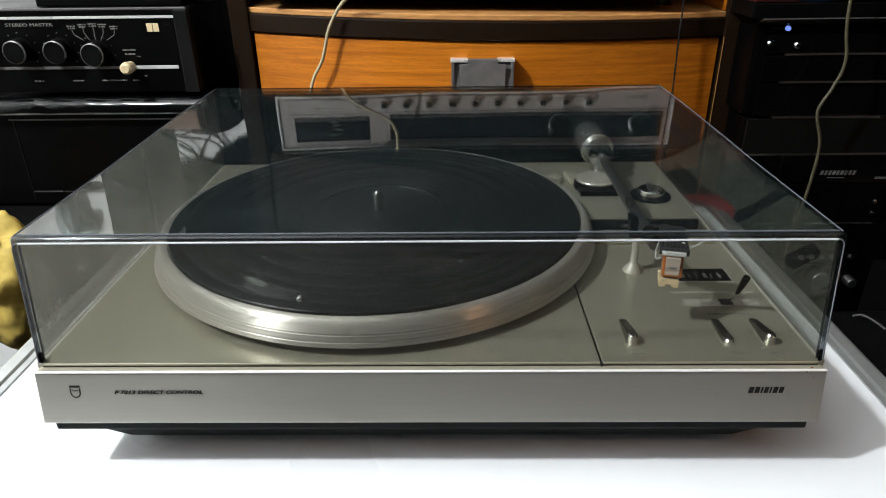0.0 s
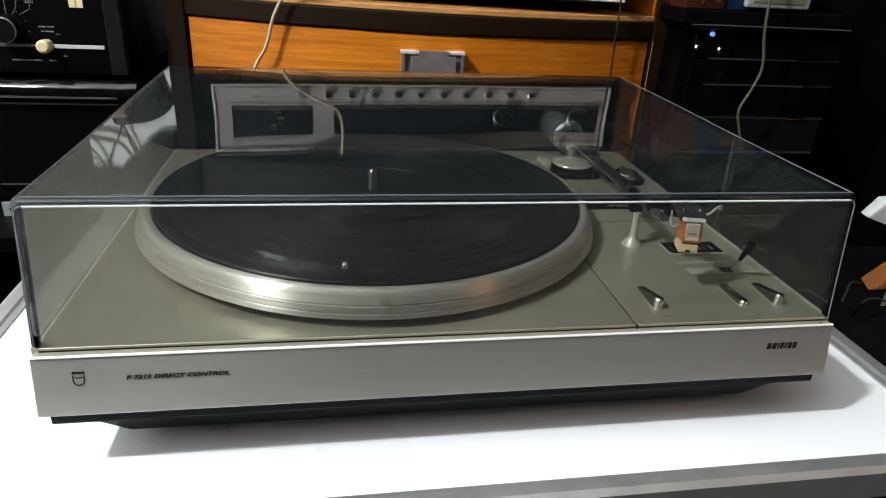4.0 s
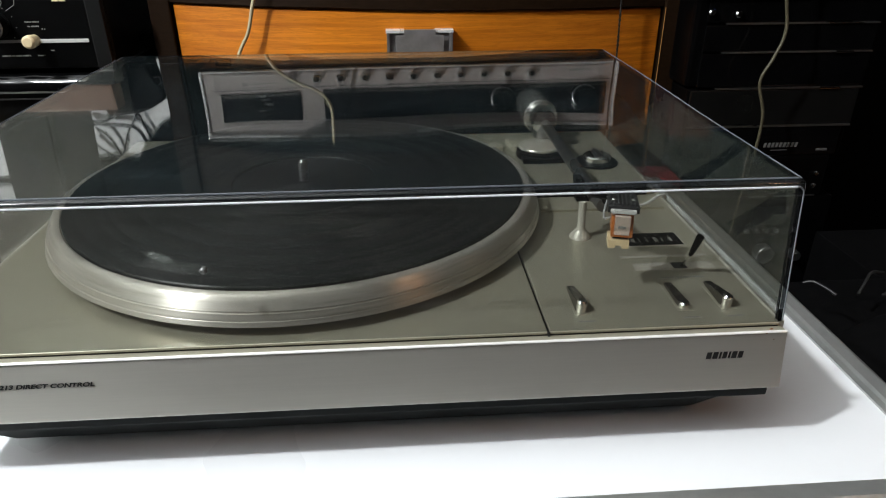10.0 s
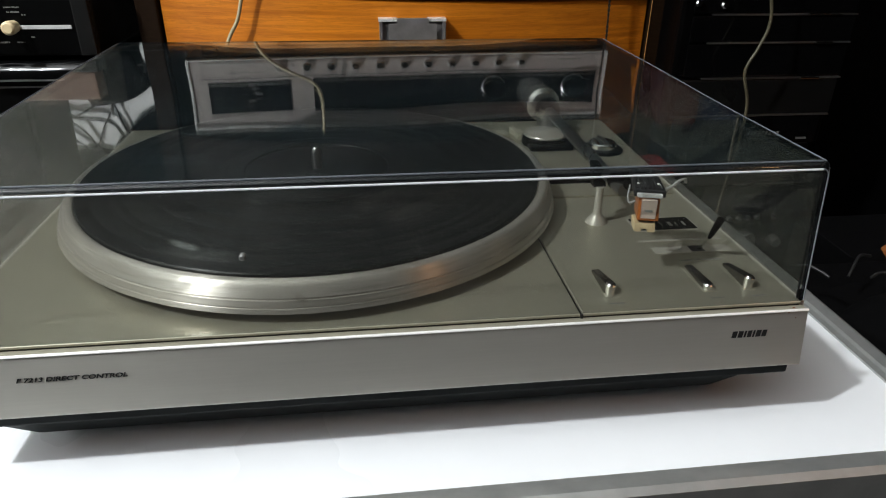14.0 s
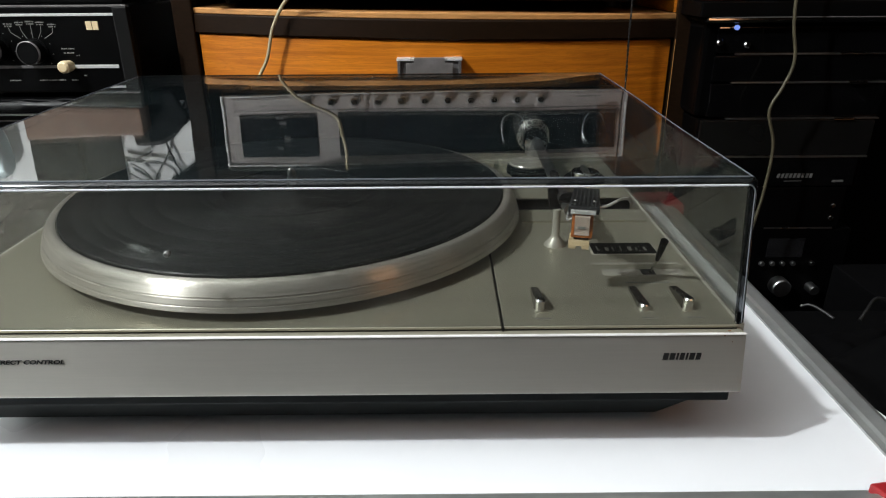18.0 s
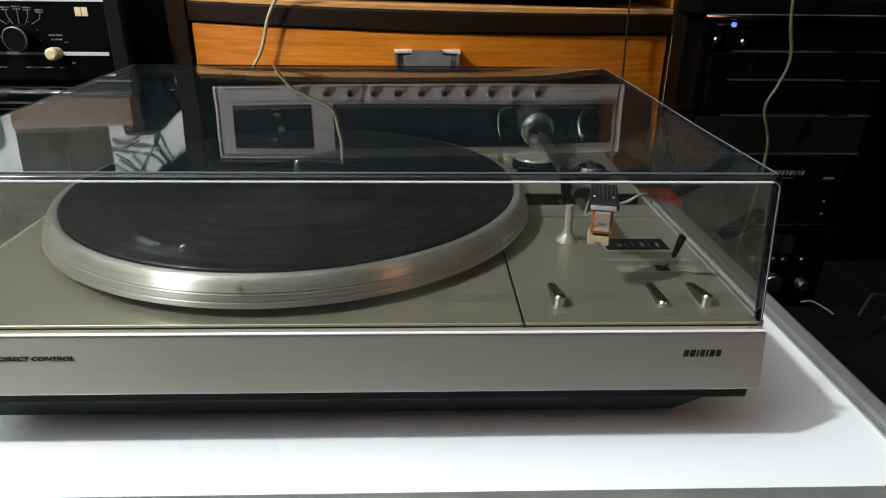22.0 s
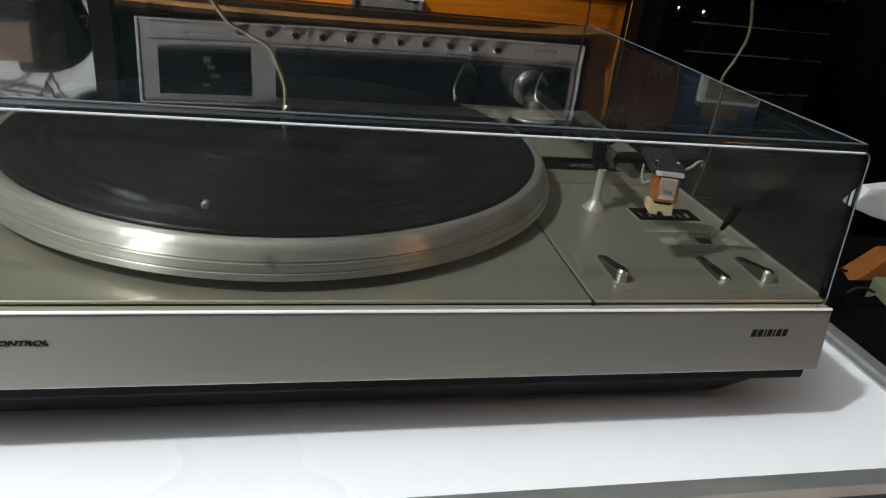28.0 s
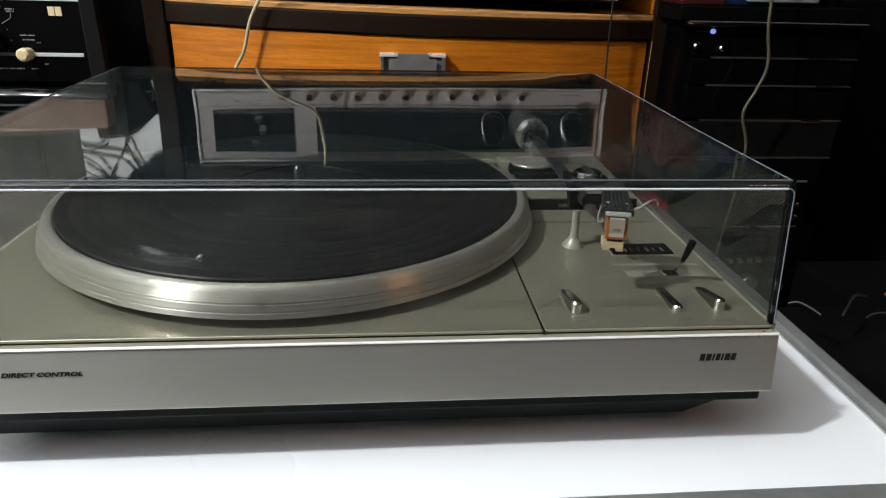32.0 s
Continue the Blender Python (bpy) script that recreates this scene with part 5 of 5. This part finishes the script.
for z in (-0.0536, -0.0711):
    part("screw", lathe([(0.0025, -0.002), (0.0036, -0.0012), (0.0036, -0.0001)], (0.5866, SY, z), 16, "y"), CHROME, unit2)
part("bottom_edge", bx(0.500, 0.5920, SY - 0.0015, SY - 0.0001, -0.0860, -0.0838, 0.0003), STEEL, unit2)
unit3 = thing("equalizer", "black component with a row of small buttons and two knobs", "audio component", (0.50, 0.66, -0.25))
part("body", bx(0.395, 0.6200, SY, 0.80, -0.2300, -0.0865, 0.002), SATINBLACK, unit3)
for x in (0.506, 0.5205, 0.5345, 0.549, 0.575):
    part("button", lathe([(0.0030, -0.005), (0.0034, -0.004), (0.0034, -0.0001)], (x, SY, -0.1365), 16, "y"), STEEL, unit3)
for x, z, r in ((0.5340, -0.1690, 0.013), (0.5795, -0.1725, 0.007)):
    part("knob", lathe([(r * 0.9, -0.016), (r, -0.0145), (r, -0.0001)], (x, SY, z), 32, "y"), STEEL, unit3, smooth=True)
part("display", bx(0.510, 0.560, SY - 0.001, SY - 0.0001, -0.1280, -0.1000, 0.0003), DIAL, unit3)
rack = thing("equipment_stand", "black stand carrying the audio stack", "stand", (0.50, 0.66, FLOOR))
part("body", bx(0.39, 0.63, 0.545, 0.80, FLOOR, -0.2305, 0.003), BLACK, rack)
pk = thing("printed_carton", "printed carton in blue, red and yellow with a pale handheld device", "box", (0.45, 0.62, 0.1855))
part("tray", bx(0.372, 0.6000, 0.530, 0.70, 0.1853, 0.2030, 0.002), BLACK, pk)
part("red_panel", bx(0.372, 0.425, 0.531, 0.68, 0.2035, 0.290, 0.002), REDPRINT, pk, "red printed carton end")
part("yellow_mark", tube([(0.379, 0.5300, 0.2290), (0.386, 0.5300, 0.2130), (0.388, 0.5300, 0.2250), (0.394, 0.5300, 0.2105), (0.399, 0.5300, 0.2310), (0.401, 0.5300, 0.2165), (0.405, 0.5300, 0.2205), (0.416, 0.5300, 0.2120), (0.420, 0.5300, 0.2280)], 0.0008, 6), YELLOWPRINT, pk, "yellow scribbled lettering shape", smooth=True)
part("blue_panel", bx(0.4255, 0.548, 0.536, 0.68, 0.2035, 0.285, 0.002), BLUE, pk, "blue printed carton side")
dv = part("handset", bx(0.4520, 0.5420, 0.526, 0.5355, 0.2080, 0.2480, 0.004), WHITECABLE, pk, "pale plastic handset")
part("screen", bx(0.4600, 0.5340, 0.5248, 0.5259, 0.2140, 0.2420, 0.0004), OLIVE, dv)
part("yellow_patch", bx(0.466, 0.520, 0.5350, 0.5358, 0.2550, 0.2700), YELLOWPRINT, pk)
# Block added to keep the area right of the stack black.
tall = thing("dark_filler", "tall black block filling the dark area beside the audio stack", "speaker", (0.83, 0.80, FLOOR))
part("body", bx(0.64, 1.10, 0.66, 0.95, FLOOR, 0.75, 0.004), BLACK, tall)
part("grille", bx(0.655, 1.085, 0.648, 0.6595, FLOOR + 0.05, 0.73, 0.004), CLOTH, tall)

# ---- right of the table ----
low = thing("low_bench", "dark low bench beside the table under a black cloth", "bench", (0.55, 0.20, FLOOR))
part("body", bx(0.335, 0.70, -0.20, 0.335, FLOOR, -0.1, 0.003), CLOTH, low)
part("step", bx(0.58, 1.0, 0.3355, 0.50, FLOOR, -0.1205, 0.003), CLOTH, low, "lower step behind the bench top")


def drape(x, y):
    """A long soft ridge of cloth beside the frame that drops off towards the back."""
    ridge = math.exp(-((x - 0.402) / 0.042) ** 2) / (1 + math.exp((y - 0.158) / 0.010)) / (1 + math.exp((-0.13 - y) / 0.03))
    h = -0.066 + 0.056 * ridge + 0.030 * math.exp(-((x - 0.345) / 0.02) ** 2) / (1 + math.exp((y - 0.15) / 0.02))
    return h + 0.008 * noise.fractal(Vector((x * 14, y * 9, 0.3)), 0.9, 2.0, 3)


whole("black_cloth", sheet(0.336, 0.56, -0.19, 0.235, drape, 60, 80, 0.008), CLOTH, "rumpled black cloth beside the table", "cloth", smooth=True)
whole("olive_box", hull8([(0.50, 0.155, -0.0995), (0.66, 0.155, -0.0995), (0.67, 0.25, -0.0995), (0.515, 0.25, -0.0995)], [(0.502, 0.16, -0.050), (0.655, 0.16, -0.050), (0.665, 0.248, -0.048), (0.514, 0.248, -0.048)], 0.003), OLIVE, "olive green metal box with a cable", "box")
whole("wooden_board", hull8([(0.612, 0.36, -0.120), (0.84, 0.36, -0.120), (0.84, 0.40, -0.120), (0.630, 0.40, -0.120)], [(0.655, 0.365, -0.088), (0.84, 0.365, -0.084), (0.84, 0.398, -0.084), (0.668, 0.398, -0.086)], 0.003), BROWN, "brown stained wooden board behind the olive box", "board")
folded = prism([(0.762, -0.095), (0.781, -0.064), (0.830, -0.062), (0.900, -0.064), (0.98, -0.062), (0.98, -0.1292), (0.90, -0.1292), (0.850, -0.122), (0.815, -0.113), (0.779, -0.103)], 0.020, "xz", 0.550, 0.003)
bmesh.ops.triangulate(folded, faces=folded.faces[:])
bmesh.ops.subdivide_edges(folded, edges=folded.edges[:], cuts=3, use_grid_fill=True)
for v in folded.verts:
    v.co += 0.0035 * noise.noise_vector(v.co * 26)
whole("white_cloth", folded, WOOL, "folded white cloth with a pointed corner", "cloth", smooth=True)
whole("cloth_stand", bx(0.86, 1.05, 0.545, 0.645, FLOOR, -0.1300, 0.002), BLACK, "black box under the white cloth", "box")
for pts in ([(0.370, 0.206, -0.026), (0.376, 0.202, -0.023), (0.382, 0.192, -0.024), (0.386, 0.184, -0.026)],
            [(0.424, 0.206, -0.040), (0.432, 0.213, -0.035), (0.447, 0.226, -0.030), (0.462, 0.230, -0.033)],
            [(0.448, 0.207, -0.043), (0.456, 0.209, -0.040), (0.466, 0.208, -0.039), (0.476, 0.206, -0.042)]):
    whole("white_lead", tube(pts, 0.0013, 8), LEADGREY, "loose grey lead on the black cloth", "cable", "leads on the black cloth", smooth=True)
whole("black_lead", tube([(0.50, 0.19, -0.066), (0.53, 0.20, -0.050), (0.56, 0.215, -0.036), (0.60, 0.23, -0.034), (0.66, 0.25, -0.033)], 0.0030, 8), BLACKCABLE, "black lead across the olive box", "cable", smooth=True)
paper = prism([(0.3400, 0.062), (0.3425, 0.044), (0.3465, 0.045), (0.3440, 0.063)], 0.0006, "xy", 0.0, 0.0)
for v in paper.verts:
    v.co.z += drape(v.co.x, v.co.y) + 0.0030
slip = whole("paper_tag", paper, WHITEINK, "small white paper tag on the black cloth", "tag")
part("print", prism([(0.3425, 0.057), (0.3435, 0.050), (0.3444, 0.0502), (0.3434, 0.0572)], 0.0006, "xy", drape(0.3434, 0.0536) + 0.0034), DIMINK, slip)
